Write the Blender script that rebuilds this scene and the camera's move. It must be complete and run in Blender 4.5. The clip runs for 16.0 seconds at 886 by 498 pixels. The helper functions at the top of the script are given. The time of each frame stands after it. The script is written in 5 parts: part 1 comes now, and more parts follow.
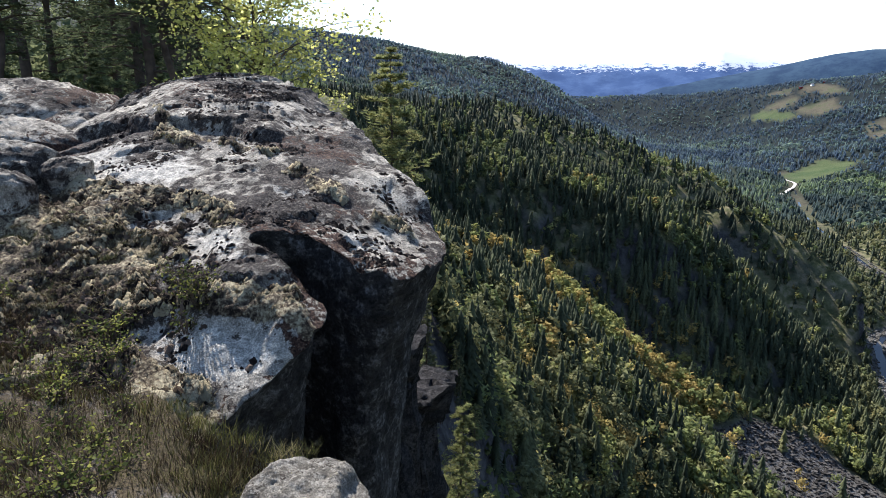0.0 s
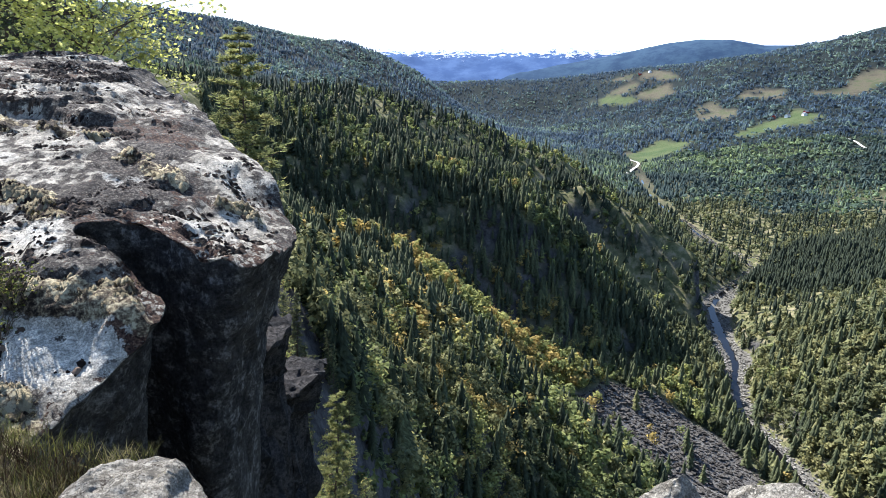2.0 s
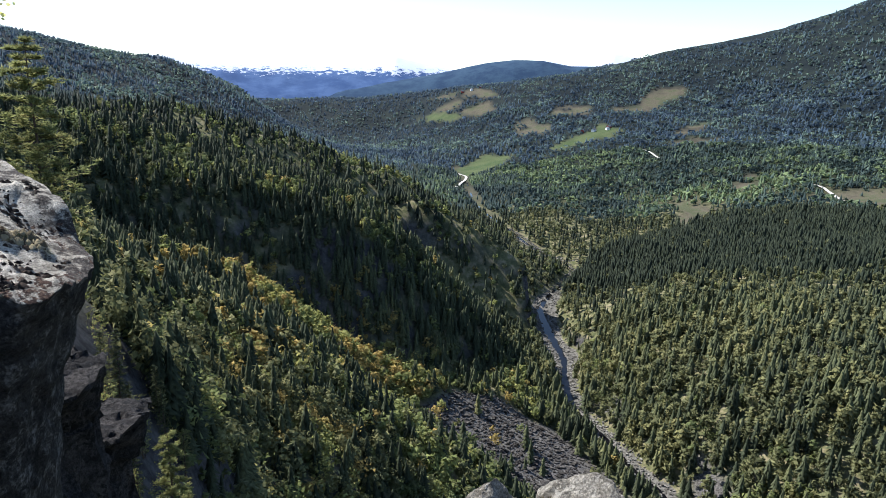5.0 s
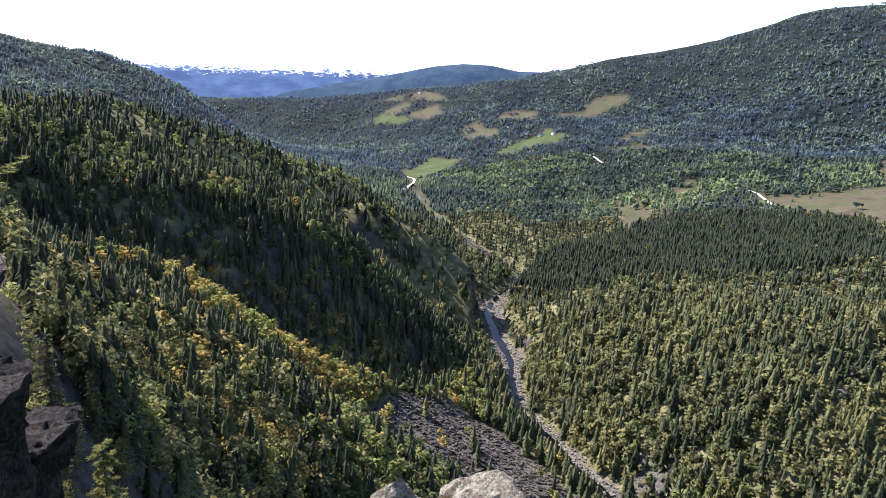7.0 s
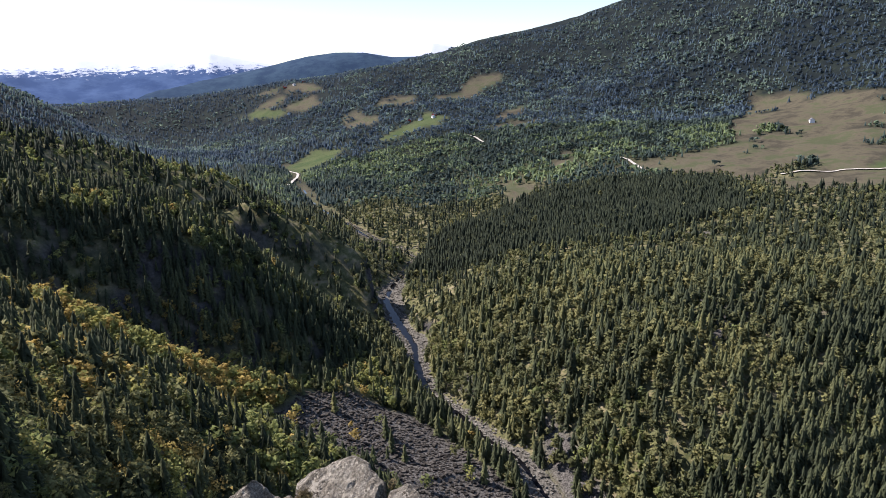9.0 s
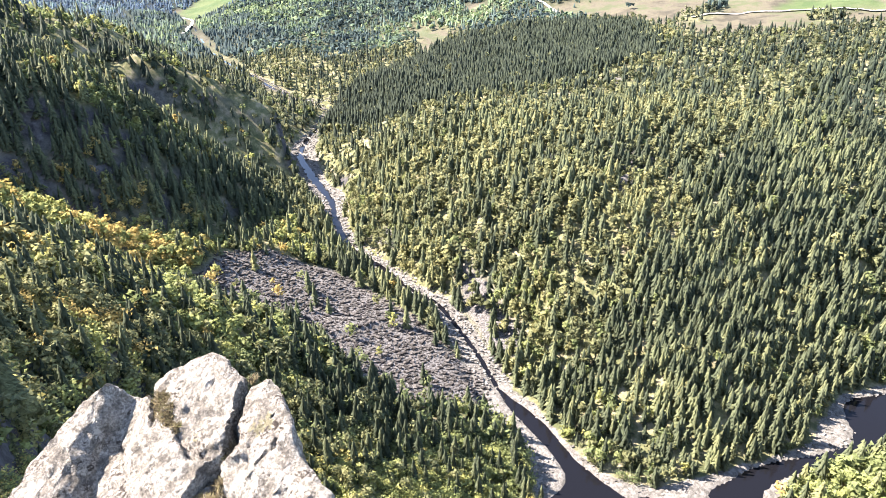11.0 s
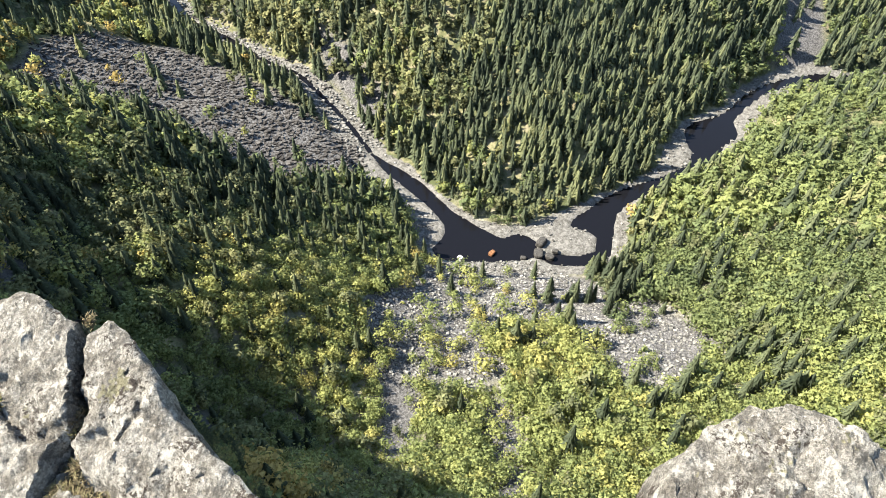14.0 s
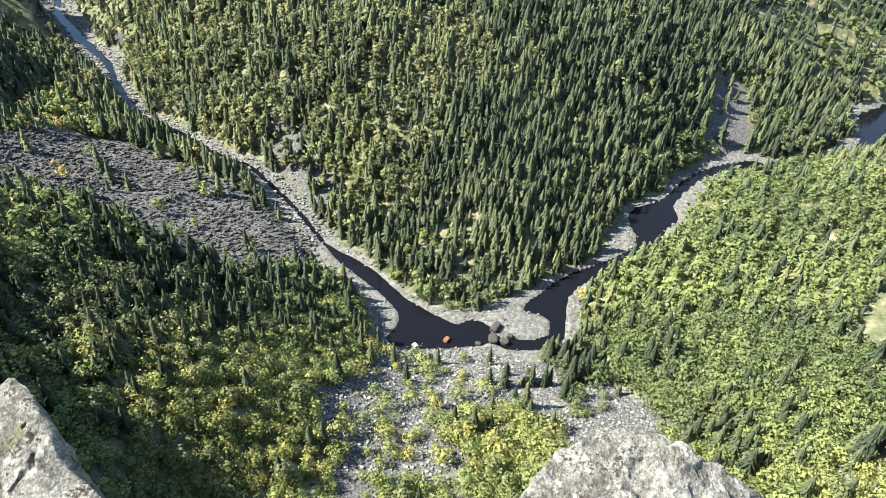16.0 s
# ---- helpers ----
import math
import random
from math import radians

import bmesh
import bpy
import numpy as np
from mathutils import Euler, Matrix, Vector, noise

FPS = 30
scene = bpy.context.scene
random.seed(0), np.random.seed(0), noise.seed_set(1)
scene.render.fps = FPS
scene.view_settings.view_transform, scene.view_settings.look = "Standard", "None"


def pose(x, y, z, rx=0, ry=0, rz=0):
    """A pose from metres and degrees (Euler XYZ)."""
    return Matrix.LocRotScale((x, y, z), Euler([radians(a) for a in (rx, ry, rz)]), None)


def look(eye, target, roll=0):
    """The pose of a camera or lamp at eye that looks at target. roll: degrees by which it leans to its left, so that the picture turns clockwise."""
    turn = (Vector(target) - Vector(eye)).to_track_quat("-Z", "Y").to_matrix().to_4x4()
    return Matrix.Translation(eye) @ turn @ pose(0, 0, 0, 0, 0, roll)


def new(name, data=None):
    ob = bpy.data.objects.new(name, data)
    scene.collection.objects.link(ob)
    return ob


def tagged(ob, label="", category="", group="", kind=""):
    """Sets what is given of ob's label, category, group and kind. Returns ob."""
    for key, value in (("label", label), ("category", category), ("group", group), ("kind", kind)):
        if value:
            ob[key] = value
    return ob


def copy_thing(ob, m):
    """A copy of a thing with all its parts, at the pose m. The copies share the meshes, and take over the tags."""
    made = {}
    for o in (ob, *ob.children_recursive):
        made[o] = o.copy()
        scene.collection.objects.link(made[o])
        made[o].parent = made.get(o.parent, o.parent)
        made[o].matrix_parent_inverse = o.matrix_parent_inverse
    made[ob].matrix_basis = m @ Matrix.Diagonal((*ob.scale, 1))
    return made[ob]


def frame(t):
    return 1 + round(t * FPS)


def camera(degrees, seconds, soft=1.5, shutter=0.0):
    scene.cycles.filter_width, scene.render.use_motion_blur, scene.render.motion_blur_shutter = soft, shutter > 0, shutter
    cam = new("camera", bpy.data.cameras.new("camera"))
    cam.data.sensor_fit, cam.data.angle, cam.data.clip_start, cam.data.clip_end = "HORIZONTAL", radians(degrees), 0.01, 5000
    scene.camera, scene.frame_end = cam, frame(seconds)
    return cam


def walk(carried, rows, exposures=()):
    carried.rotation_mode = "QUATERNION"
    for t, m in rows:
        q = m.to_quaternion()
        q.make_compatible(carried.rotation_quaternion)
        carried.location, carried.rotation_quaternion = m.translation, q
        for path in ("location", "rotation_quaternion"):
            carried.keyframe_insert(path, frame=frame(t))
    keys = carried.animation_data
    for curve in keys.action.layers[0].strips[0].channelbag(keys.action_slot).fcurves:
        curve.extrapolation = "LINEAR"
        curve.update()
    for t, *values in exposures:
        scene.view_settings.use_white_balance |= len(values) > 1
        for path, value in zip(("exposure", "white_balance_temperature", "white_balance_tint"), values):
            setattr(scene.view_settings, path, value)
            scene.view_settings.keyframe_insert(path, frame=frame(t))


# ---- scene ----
# The eye of the first moment is the origin; river pools lie about 260 m below it.
cam = camera(67.7, 16.0, soft=0.8)
ROWS = [
    (0.0, 0.0, 0.0, -0.0, 76.0, -0.0, 0.0),
    (0.5, 0.025, 0.008, -0.004, 75.3, -0.08, -2.42),
    (1.0, 0.048, 0.019, -0.017, 75.03, 0.15, -5.22),
    (1.5, 0.081, 0.019, -0.023, 74.83, 0.09, -8.92),
    (2.0, 0.096, 0.002, -0.024, 74.78, -0.47, -11.65),
    (2.5, 0.112, -0.012, -0.03, 75.05, -0.69, -13.79),
    (3.0, 0.129, 0.003, -0.037, 75.93, -0.72, -15.8),
    (3.5, 0.155, 0.028, -0.041, 76.23, -0.85, -18.18),
    (4.0, 0.169, 0.031, -0.044, 76.36, -0.67, -20.96),
    (4.5, 0.178, 0.034, -0.046, 76.37, -0.86, -23.51),
    (5.0, 0.19, 0.031, -0.047, 76.36, -0.78, -26.08),
    (7.5, 0.295, -0.026, -0.055, 76.88, -1.21, -31.7),
    (8.0, 0.323, -0.039, -0.067, 77.48, 0.08, -34.15),
    (8.5, 0.354, -0.052, -0.076, 77.33, 0.56, -38.27),
    (11.0, 0.525, -0.067, -0.047, 62.74, 0.97, -48.23),
    (11.5, 0.593, 0.009, -0.07, 57.65, 0.89, -49.99),
    (12.0, 0.636, 0.055, -0.07, 54.16, 1.08, -52.39),
    (12.5, 0.685, 0.113, -0.065, 49.71, 0.1, -54.1),
    (13.0, 0.731, 0.156, -0.074, 45.06, -0.2, -56.32),
    (13.5, 0.758, 0.171, -0.081, 41.52, -0.45, -58.36),
    (14.0, 0.766, 0.161, -0.071, 42.46, -0.27, -61.04),
    (14.5, 0.768, 0.139, -0.069, 43.54, 0.42, -62.09),
    (15.0, 0.749, 0.104, -0.075, 44.9, -0.05, -63.04),
    (15.5, 0.734, 0.058, -0.068, 46.34, -0.95, -64.03),
    (16.0, 0.717, 0.02, -0.029, 50.07, -2.05, -64.89),
]
EXPOSURES = [(0.0, 1.2, 5950, 14), (1.5, 1.7, 5900, 12), (3.5, 1.7, 5900, 12), (4.2, 1.3, 5900, 12), (5.0, 1.2, 5950, 12), (7.5, 1.6, 6350, 20), (8.0, 1.1, 6300, 16), (8.5, 0.75, 6350, 20), (11.0, 2.9, 6500, 20), (13.5, 2.3, 6480, 11), (14.5, 2.25, 6330, 8), (16.0, 2.2, 6100, 5)]
walk(cam, [(t, pose(x, y, z, rx, ry, rz)) for t, x, y, z, rx, ry, rz in ROWS], EXPOSURES)

# ---- light ----
SUN_AZ, SUN_EL = -27.0, 45.0          # degrees, clockwise from +y, and above the horizon
world = bpy.data.worlds.new("sky")
scene.world = world
world.use_nodes = True
wn, wl = world.node_tree.nodes, world.node_tree.links
sky = wn.new("ShaderNodeTexSky")
sky.sky_type, sky.sun_disc = "NISHITA", False
sky.sun_elevation, sky.sun_rotation = radians(SUN_EL), radians(SUN_AZ)
sky.altitude, sky.dust_density, sky.air_density = 400, 0.4, 1.0
wl.new(sky.outputs[0], wn["Background"].inputs[0])
wn["Background"].inputs[1].default_value = 0.1
sun = new("sun", bpy.data.lights.new("sun", "SUN"))
sun.data.energy, sun.data.angle, sun.data.color = 4.9, radians(0.5), (1.0, 0.95, 0.87)
SUN_DIR = Vector((math.sin(radians(SUN_AZ)) * math.cos(radians(SUN_EL)), math.cos(radians(SUN_AZ)) * math.cos(radians(SUN_EL)), math.sin(radians(SUN_EL))))
sun.matrix_world = look(SUN_DIR * 60, (0, 0, 0))


# ---- small tools ----
rng = np.random.default_rng(7)


def hash3(ix, iy, iz, seed):
    n = (ix * 374761393 + iy * 668265263 + iz * 2147483647 + seed * 974634777).astype(np.int64)
    n = (n ^ (n >> 13)) * 1274126177 & 0x7FFFFFFF
    n = (n ^ (n >> 16)) * 2246822519 & 0x7FFFFFFF
    return (n ^ (n >> 15)) % 65536 / 32767.5 - 1.0


def vnoise(p, seed=0):
    """Smooth value noise in -1..1 at the points p (n, 3)."""
    i = np.floor(p).astype(np.int64)
    f = p - i
    f = f * f * f * (f * (f * 6 - 15) + 10)
    out = np.zeros(len(p))
    for dx in (0, 1):
        for dy in (0, 1):
            for dz in (0, 1):
                w = (f[:, 0] if dx else 1 - f[:, 0]) * (f[:, 1] if dy else 1 - f[:, 1]) * (f[:, 2] if dz else 1 - f[:, 2])
                out += w * hash3(i[:, 0] + dx, i[:, 1] + dy, i[:, 2] + dz, seed)
    return out


def fbm(p, scale, octaves=4, seed=0, gain=0.5):
    p = np.asarray(p, float) / scale
    out, a, tot = np.zeros(len(p)), 1.0, 0.0
    for o in range(octaves):
        out += a * vnoise(p + 17.3 * o, seed + o)
        tot += a
        a *= gain
        p = p * 2.03
    return out / tot


def flat(x, y):
    return np.stack([x, y, np.zeros_like(x)], 1)


def smooth(a, b, x):
    t = np.clip((x - a) / (b - a), 0, 1)
    return t * t * (3 - 2 * t)


def mesh_of(name, verts, faces, shade_smooth=False, attrs=None, normals=None):
    """A mesh from a vertex array and an (n, 3) or (n, 4) index array, with soft normals if given."""
    me = bpy.data.meshes.new(name)
    verts, faces = np.asarray(verts, np.float32), np.asarray(faces, np.int32)
    k = faces.shape[1]
    me.vertices.add(len(verts))
    me.vertices.foreach_set("co", verts.ravel())
    me.loops.add(faces.size)
    me.loops.foreach_set("vertex_index", faces.ravel())
    me.polygons.add(len(faces))
    me.polygons.foreach_set("loop_start", np.arange(0, faces.size, k, dtype=np.int32))
    me.polygons.foreach_set("use_smooth", np.full(len(faces), shade_smooth or normals is not None))
    for key, values in (attrs or {}).items():
        at = me.attributes.new(key, "FLOAT", "POINT")
        at.data.foreach_set("value", np.asarray(values, np.float32))
    if normals is not None:
        at = me.attributes.new("custom_normal", "FLOAT_VECTOR", "POINT")
        at.data.foreach_set("vector", np.asarray(normals, np.float32).ravel())
    me.update(calc_edges=True)
    return me


def part(name, me, material, parent=None, label=""):
    """Links a mesh (or a bmesh) as one object, under a thing or a part if one is given."""
    if isinstance(me, bmesh.types.BMesh):
        bm, me = me, bpy.data.meshes.new(name)
        bm.to_mesh(me)
        bm.free()
    me.materials.append(material)
    ob = new(name, me)
    if parent is not None:
        ob.parent = parent
    return tagged(ob, label)


def line_dist(x, y, line):
    """Distance to a polyline of (x, y, z), the z there, the length along it, and the side (+ left)."""
    line = np.asarray(line, float)
    best, zz, along, side = np.full(len(x), 1e18), np.zeros(len(x)), np.zeros(len(x)), np.zeros(len(x))
    run = 0.0
    for a, b in zip(line[:-1], line[1:]):
        d = b[:2] - a[:2]
        l = np.hypot(*d)
        t = np.clip(((x - a[0]) * d[0] + (y - a[1]) * d[1]) / (l * l), 0, 1)
        ex, ey = x - a[0] - t * d[0], y - a[1] - t * d[1]
        q = ex * ex + ey * ey
        m = q < best
        best[m], zz[m], along[m] = q[m], (a[2] + t * (b[2] - a[2]))[m], (run + t * l)[m]
        side[m] = np.sign(d[0] * ey - d[1] * ex)[m]
        run += l
    return np.sqrt(best), zz, along, side


def spline(points, n, closed=False):
    """n points evenly along a Catmull-Rom curve."""
    p = np.asarray(points, float)
    m = len(p)
    out = []
    for i in range(m if closed else m - 1):
        idx = [(i - 1) % m, i, (i + 1) % m, (i + 2) % m] if closed else [max(i - 1, 0), i, i + 1, min(i + 2, m - 1)]
        a, b, c, d = p[idx]
        t = np.linspace(0, 1, 24, endpoint=False)[:, None]
        out.append(0.5 * (2 * b + (c - a) * t + (2 * a - 5 * b + 4 * c - d) * t ** 2 + (3 * b - a - 3 * c + d) * t ** 3))
    out = np.concatenate(out + ([out[0][:1]] if closed else [p[-1:]]))
    s = np.concatenate([[0], np.cumsum(np.linalg.norm(np.diff(out, axis=0), axis=1))])
    u = np.linspace(0, s[-1], n, endpoint=not closed)
    return np.stack([np.interp(u, s, out[:, k]) for k in range(p.shape[1])], 1)


def inside(x, y, poly):
    poly = np.asarray(poly, float)
    hit = np.zeros(len(x), bool)
    for (x0, y0), (x1, y1) in zip(poly, np.roll(poly, -1, 0)):
        c = (y0 > y) != (y1 > y)
        with np.errstate(divide="ignore", invalid="ignore"):
            hit ^= c & (x < (x1 - x0) * (y - y0) / (y1 - y0) + x0)
    return hit


def soft_inside(x, y, poly, soft):
    """1 inside a polygon, fading to 0 over soft metres outside its edge."""
    closed = [(*p, 0) for p in poly] + [(*poly[0], 0)]
    d = line_dist(x, y, closed)[0] * np.where(inside(x, y, poly), 1, -1)
    return smooth(-soft, soft, d)


class Blend:
    """A thin-plate surface through given heights."""

    def __init__(self, pts, stiff=0.0, scale=100.0):
        p = np.asarray(pts, float)
        self.s, self.c = scale, p[:, :2] / scale
        n = len(p)
        a = np.zeros((n + 3, n + 3))
        a[:n, :n] = self.kern(self.c, self.c) + stiff * np.eye(n)
        a[:n, n], a[:n, n + 1:] = 1, self.c
        a[n:, :n] = a[:n, n:].T
        self.w = np.linalg.solve(a, np.concatenate([p[:, 2], np.zeros(3)]))

    @staticmethod
    def kern(a, b):
        d2 = ((a[:, None] - b[None]) ** 2).sum(2) + 1e-12
        return d2 * np.log(d2)

    def __call__(self, x, y):
        q = np.stack([x, y], 1) / self.s
        out = np.empty(len(q))
        for i in range(0, len(q), 20000):
            c = q[i:i + 20000]
            out[i:i + 20000] = self.kern(c, self.c) @ self.w[:-3] + self.w[-3] + c @ self.w[-2:]
        return out


# ---- materials ----
def material(name, rough=0.85, gloss=0.06):
    m = bpy.data.materials.new(name)
    m.use_nodes = True
    nt = m.node_tree
    b = nt.nodes["Principled BSDF"]
    b.inputs["Roughness"].default_value = rough
    b.inputs["Specular IOR Level"].default_value = gloss
    return m, nt, b


def node(nt, kind, **kw):
    n = nt.nodes.new("ShaderNode" + kind)
    for k, v in kw.items():
        n.inputs[k.replace("_", " ")].default_value = v
    return n


def ramp(nt, source, stops):
    r = nt.nodes.new("ShaderNodeValToRGB")
    e = r.color_ramp.elements
    while len(e) < len(stops):
        e.new(0.5)
    for el, (pos, col) in zip(e, stops):
        el.position, el.color = pos, (*col, 1)
    nt.links.new(source, r.inputs[0])
    return r.outputs[0]


def grey_ramp(nt, source, a, b):
    lo, hi = ((a, 0.0), (b, 1.0)) if a < b else ((b, 1.0), (a, 0.0))
    return ramp(nt, source, [(p, (v, v, v)) for p, v in (lo, hi)])


def noise_out(nt, scale, detail=5, rough=0.6, coords=None, distortion=0.0):
    n = node(nt, "TexNoise", Scale=scale, Detail=detail, Roughness=rough, Distortion=distortion)
    if coords is None:
        coords = nt.nodes.new("ShaderNodeNewGeometry").outputs["Position"]
    nt.links.new(coords, n.inputs["Vector"])
    return n.outputs[0]


def mix(nt, fac, a, b, mode="MIX"):
    m = nt.nodes.new("ShaderNodeMix")
    m.data_type, m.blend_type = "RGBA", mode
    if isinstance(fac, (int, float)):
        m.inputs[0].default_value = fac
    else:
        nt.links.new(fac, m.inputs[0])
    for sock, v in ((m.inputs[6], a), (m.inputs[7], b)):
        if isinstance(v, tuple):
            sock.default_value = (*v, 1)
        else:
            nt.links.new(v, sock)
    return m.outputs[2]


def bump(nt, bsdf, height, strength, distance):
    b = node(nt, "Bump", Strength=strength, Distance=distance)
    nt.links.new(height, b.inputs["Height"])
    nt.links.new(b.outputs[0], bsdf.inputs["Normal"])


def attr(nt, name):
    a = nt.nodes.new("ShaderNodeAttribute")
    a.attribute_name = name
    return a.outputs["Fac"]


def math_node(nt, op, a, b):
    n = nt.nodes.new("ShaderNodeMath")
    n.operation = op
    for s, v in zip(n.inputs, (a, b)):
        if isinstance(v, (int, float)):
            s.default_value = v
        else:
            nt.links.new(v, s)
    return n.outputs[0]


def grain(nt, col, scale, lo, hi, detail=5, rough=0.7):
    """Darker and lighter flecks over a colour."""
    return mix(nt, 1.0, col, ramp(nt, noise_out(nt, scale, detail, rough), [(0.4, (lo, lo, lo)), (0.6, (hi, hi, hi))]), "MULTIPLY")


def foliage(name, stops, through_light=0.25, source="tone", fleck=0.7):
    """Leaves or needles: colour by each tree's own tone, with light passing through."""
    m, nt, b = material(name, 0.7)
    tone = attr(nt, source) if source == "tone" else nt.nodes.new("ShaderNodeObjectInfo").outputs["Random"]
    col = ramp(nt, tone, stops)
    col = grain(nt, col, fleck, 0.72, 1.25, 3)
    nt.links.new(col, b.inputs["Base Color"])
    tr = nt.nodes.new("ShaderNodeBsdfTranslucent")
    nt.links.new(col, tr.inputs["Color"])
    ms = nt.nodes.new("ShaderNodeMixShader")
    ms.inputs[0].default_value = through_light
    nt.links.new(b.outputs[0], ms.inputs[1])
    nt.links.new(tr.outputs[0], ms.inputs[2])
    nt.links.new(ms.outputs[0], nt.nodes["Material Output"].inputs[0])
    return m


def rock(name, dark, light, lichen=(0.05, 0.05, 0.05), size=1.0, lichen_at=(0.52, 0.6), moss=None, moss_at=(0.6, 0.66), relief=0.02, white=0.0):
    """Weathered stone: grain, pale weathering, dark lichen crusts and, if given, moss."""
    m, nt, b = material(name, 0.9)
    col = ramp(nt, noise_out(nt, 2.2 / size, 6, 0.65), [(0.41, dark), (0.59, light)])
    col = grain(nt, grain(nt, col, 14 / size, 0.6, 1.25), 55 / size, 0.6, 1.3)
    crust = math_node(nt, "ADD", math_node(nt, "MULTIPLY", noise_out(nt, 1.1 / size, 3), 0.5), math_node(nt, "MULTIPLY", noise_out(nt, 11 / size, 6, 0.75), 0.5))
    f = grey_ramp(nt, crust, *lichen_at)
    col = mix(nt, f, col, lichen)
    spots = noise_out(nt, 3.2 / size, 9, 0.78)
    col = mix(nt, math_node(nt, "MULTIPLY", grey_ramp(nt, spots, 0.56, 0.575), white), col, tuple(min(1.0, 1.35 * c) for c in light))
    col = mix(nt, math_node(nt, "MULTIPLY", grey_ramp(nt, spots, 0.425, 0.41), white), col, tuple(0.3 * c for c in light))
    high = noise_out(nt, 9 / size, 8, 0.7)
    if moss:
        g = math_node(nt, "ADD", math_node(nt, "MULTIPLY", noise_out(nt, 0.9 / size, 4), 0.65), math_node(nt, "MULTIPLY", noise_out(nt, 8 / size, 5), 0.35))
        mcol = ramp(nt, noise_out(nt, 25 / size, 5, 0.8), [(0.42, moss[0]), (0.58, moss[1])])
        col = mix(nt, grey_ramp(nt, g, *moss_at), col, mcol)
    nt.links.new(col, b.inputs["Base Color"])
    bump(nt, b, math_node(nt, "ADD", high, math_node(nt, "MULTIPLY", f, 0.15)), 0.9, relief * size)
    return m


SPRUCE = foliage("spruce_needles", [(0.0, (0.046, 0.056, 0.033)), (0.5, (0.088, 0.10, 0.052)), (0.85, (0.13, 0.138, 0.064)), (1.0, (0.17, 0.165, 0.07))], 0.22)
PINE = foliage("pine_needles", [(0.0, (0.10, 0.108, 0.052)), (0.6, (0.16, 0.162, 0.072)), (1.0, (0.22, 0.205, 0.085))], 0.3)
BIRCH = foliage("young_leaves", [(0.0, (0.125, 0.15, 0.064)), (0.45, (0.228, 0.25, 0.088)), (0.72, (0.325, 0.312, 0.102)), (0.86, (0.38, 0.285, 0.095)), (1.0, (0.34, 0.19, 0.085))], 0.45)
# Far and distant woods carry the blue of the haze in their colours.
DISTANT = foliage("hazy_distant_woods", [(0.0, (0.062, 0.092, 0.125)), (0.4, (0.09, 0.128, 0.15)), (0.7, (0.14, 0.195, 0.17)), (1.0, (0.22, 0.28, 0.185))], 0.4, "tone", 0.02)
FAR = foliage("hazy_far_woods", [(0.0, (0.042, 0.062, 0.058)), (0.4, (0.07, 0.098, 0.078)), (0.7, (0.13, 0.175, 0.095)), (1.0, (0.215, 0.26, 0.11))], 0.3, "tone", 0.03)
FAR_SPRUCE = foliage("blue_green_spruces", [(0.0, (0.025, 0.033, 0.022)), (0.5, (0.048, 0.058, 0.032)), (1.0, (0.10, 0.106, 0.045))], 0.15)
BARK, nt, b = material("bark", 0.9)
nt.links.new(ramp(nt, noise_out(nt, 6, 5), [(0.3, (0.045, 0.035, 0.028)), (0.7, (0.12, 0.09, 0.07))]), b.inputs["Base Color"])

# ---- the lie of the land ----
# river course, upstream: x, y, water level, half width of the water, half width of the stony bed
RIVER = [(900, -260, -266, 7, 12), (700, -170, -264, 7, 12), (612, -128, -263, 12, 16), (565, -122, -262.6, 6, 10), (520, -95, -262, 3, 8), (486, -52, -260.3, 3.5, 9)]
RAPIDS = [(258, 192, -259.6, 3, 8), (270, 216, -255, 2.5, 8), (281, 244, -250, 2.5, 9), (289, 268, -246.5, 3.5, 9),
          (289, 292, -245.5, 3.5, 8), (297, 335, -243.5, 4, 8), (302, 376, -242.5, 5, 9), (325, 419, -241.5, 5, 10), (352, 459, -240.5, 5, 10), (378, 520, -239.5, 8, 12),
          (408, 580, -238.5, 6, 14), (448, 618, -237.5, 5, 13), (545, 690, -236, 4, 9), (540, 770, -230, 3, 5), (556, 893, -219, 4, 6), (625, 1123, -218, 3, 5),
          (784, 1473, -217, 3, 5), (845, 1651, -216, 3, 5)]
RAPIDS = [(px, py, pz, pw * 0.5, pb * 1.05) for px, py, pz, pw, pb in RAPIDS]
CREST_NEAR = [(-60, 430, -20), (-30, 559, -38), (4, 640, -32), (65, 697, -28), (118, 710, -42), (169, 720, -60), (223, 726, -83), (273, 731, -97), (338, 725, -129), (365, 717, -152), (394, 708, -180), (448, 690, -214)]
BEHIND_CREST = [(0, 900, -95), (150, 930, -150), (300, 900, -190), (420, 860, -214), (100, 1250, -150), (350, 1250, -190)]
SLOPE_NEAR = [(57, 325, -122), (27, 228, -108), (62, 211, -141), (158, 255, -195), (-4, 120, -42), (0, 150, -58), (8, 120, -64), (19, 137, -88), (-6, 350, -90), (93, 166, -185), (42, 153, -150),
              (95, 131, -200), (48, 113, -188), (63, 84, -204), (77, 200, -172), (1.5, 45, -43), (-6, 45, -34), (14, 50, -82), (4, 12, -60), (30, 30, -130), (60, 0, -175), (60, -60, -175), (86, 42, -214), (250, 560, -185), (330, 560, -215), (130, 600, -84), (290, 480, -222), (-20, 200, -50)]
SCREES = [(194, 378, -214), (174, 372, -210), (198, 210, -240), (183, 289, -223), (192, 258, -230), (250, 330, -236), (262, 270, -244), (240, 190, -250), (185, 12, -236), (162, 55, -236), (148, 104, -233), (137, 0, -223), (186, -22, -231), (210, 60, -254)]
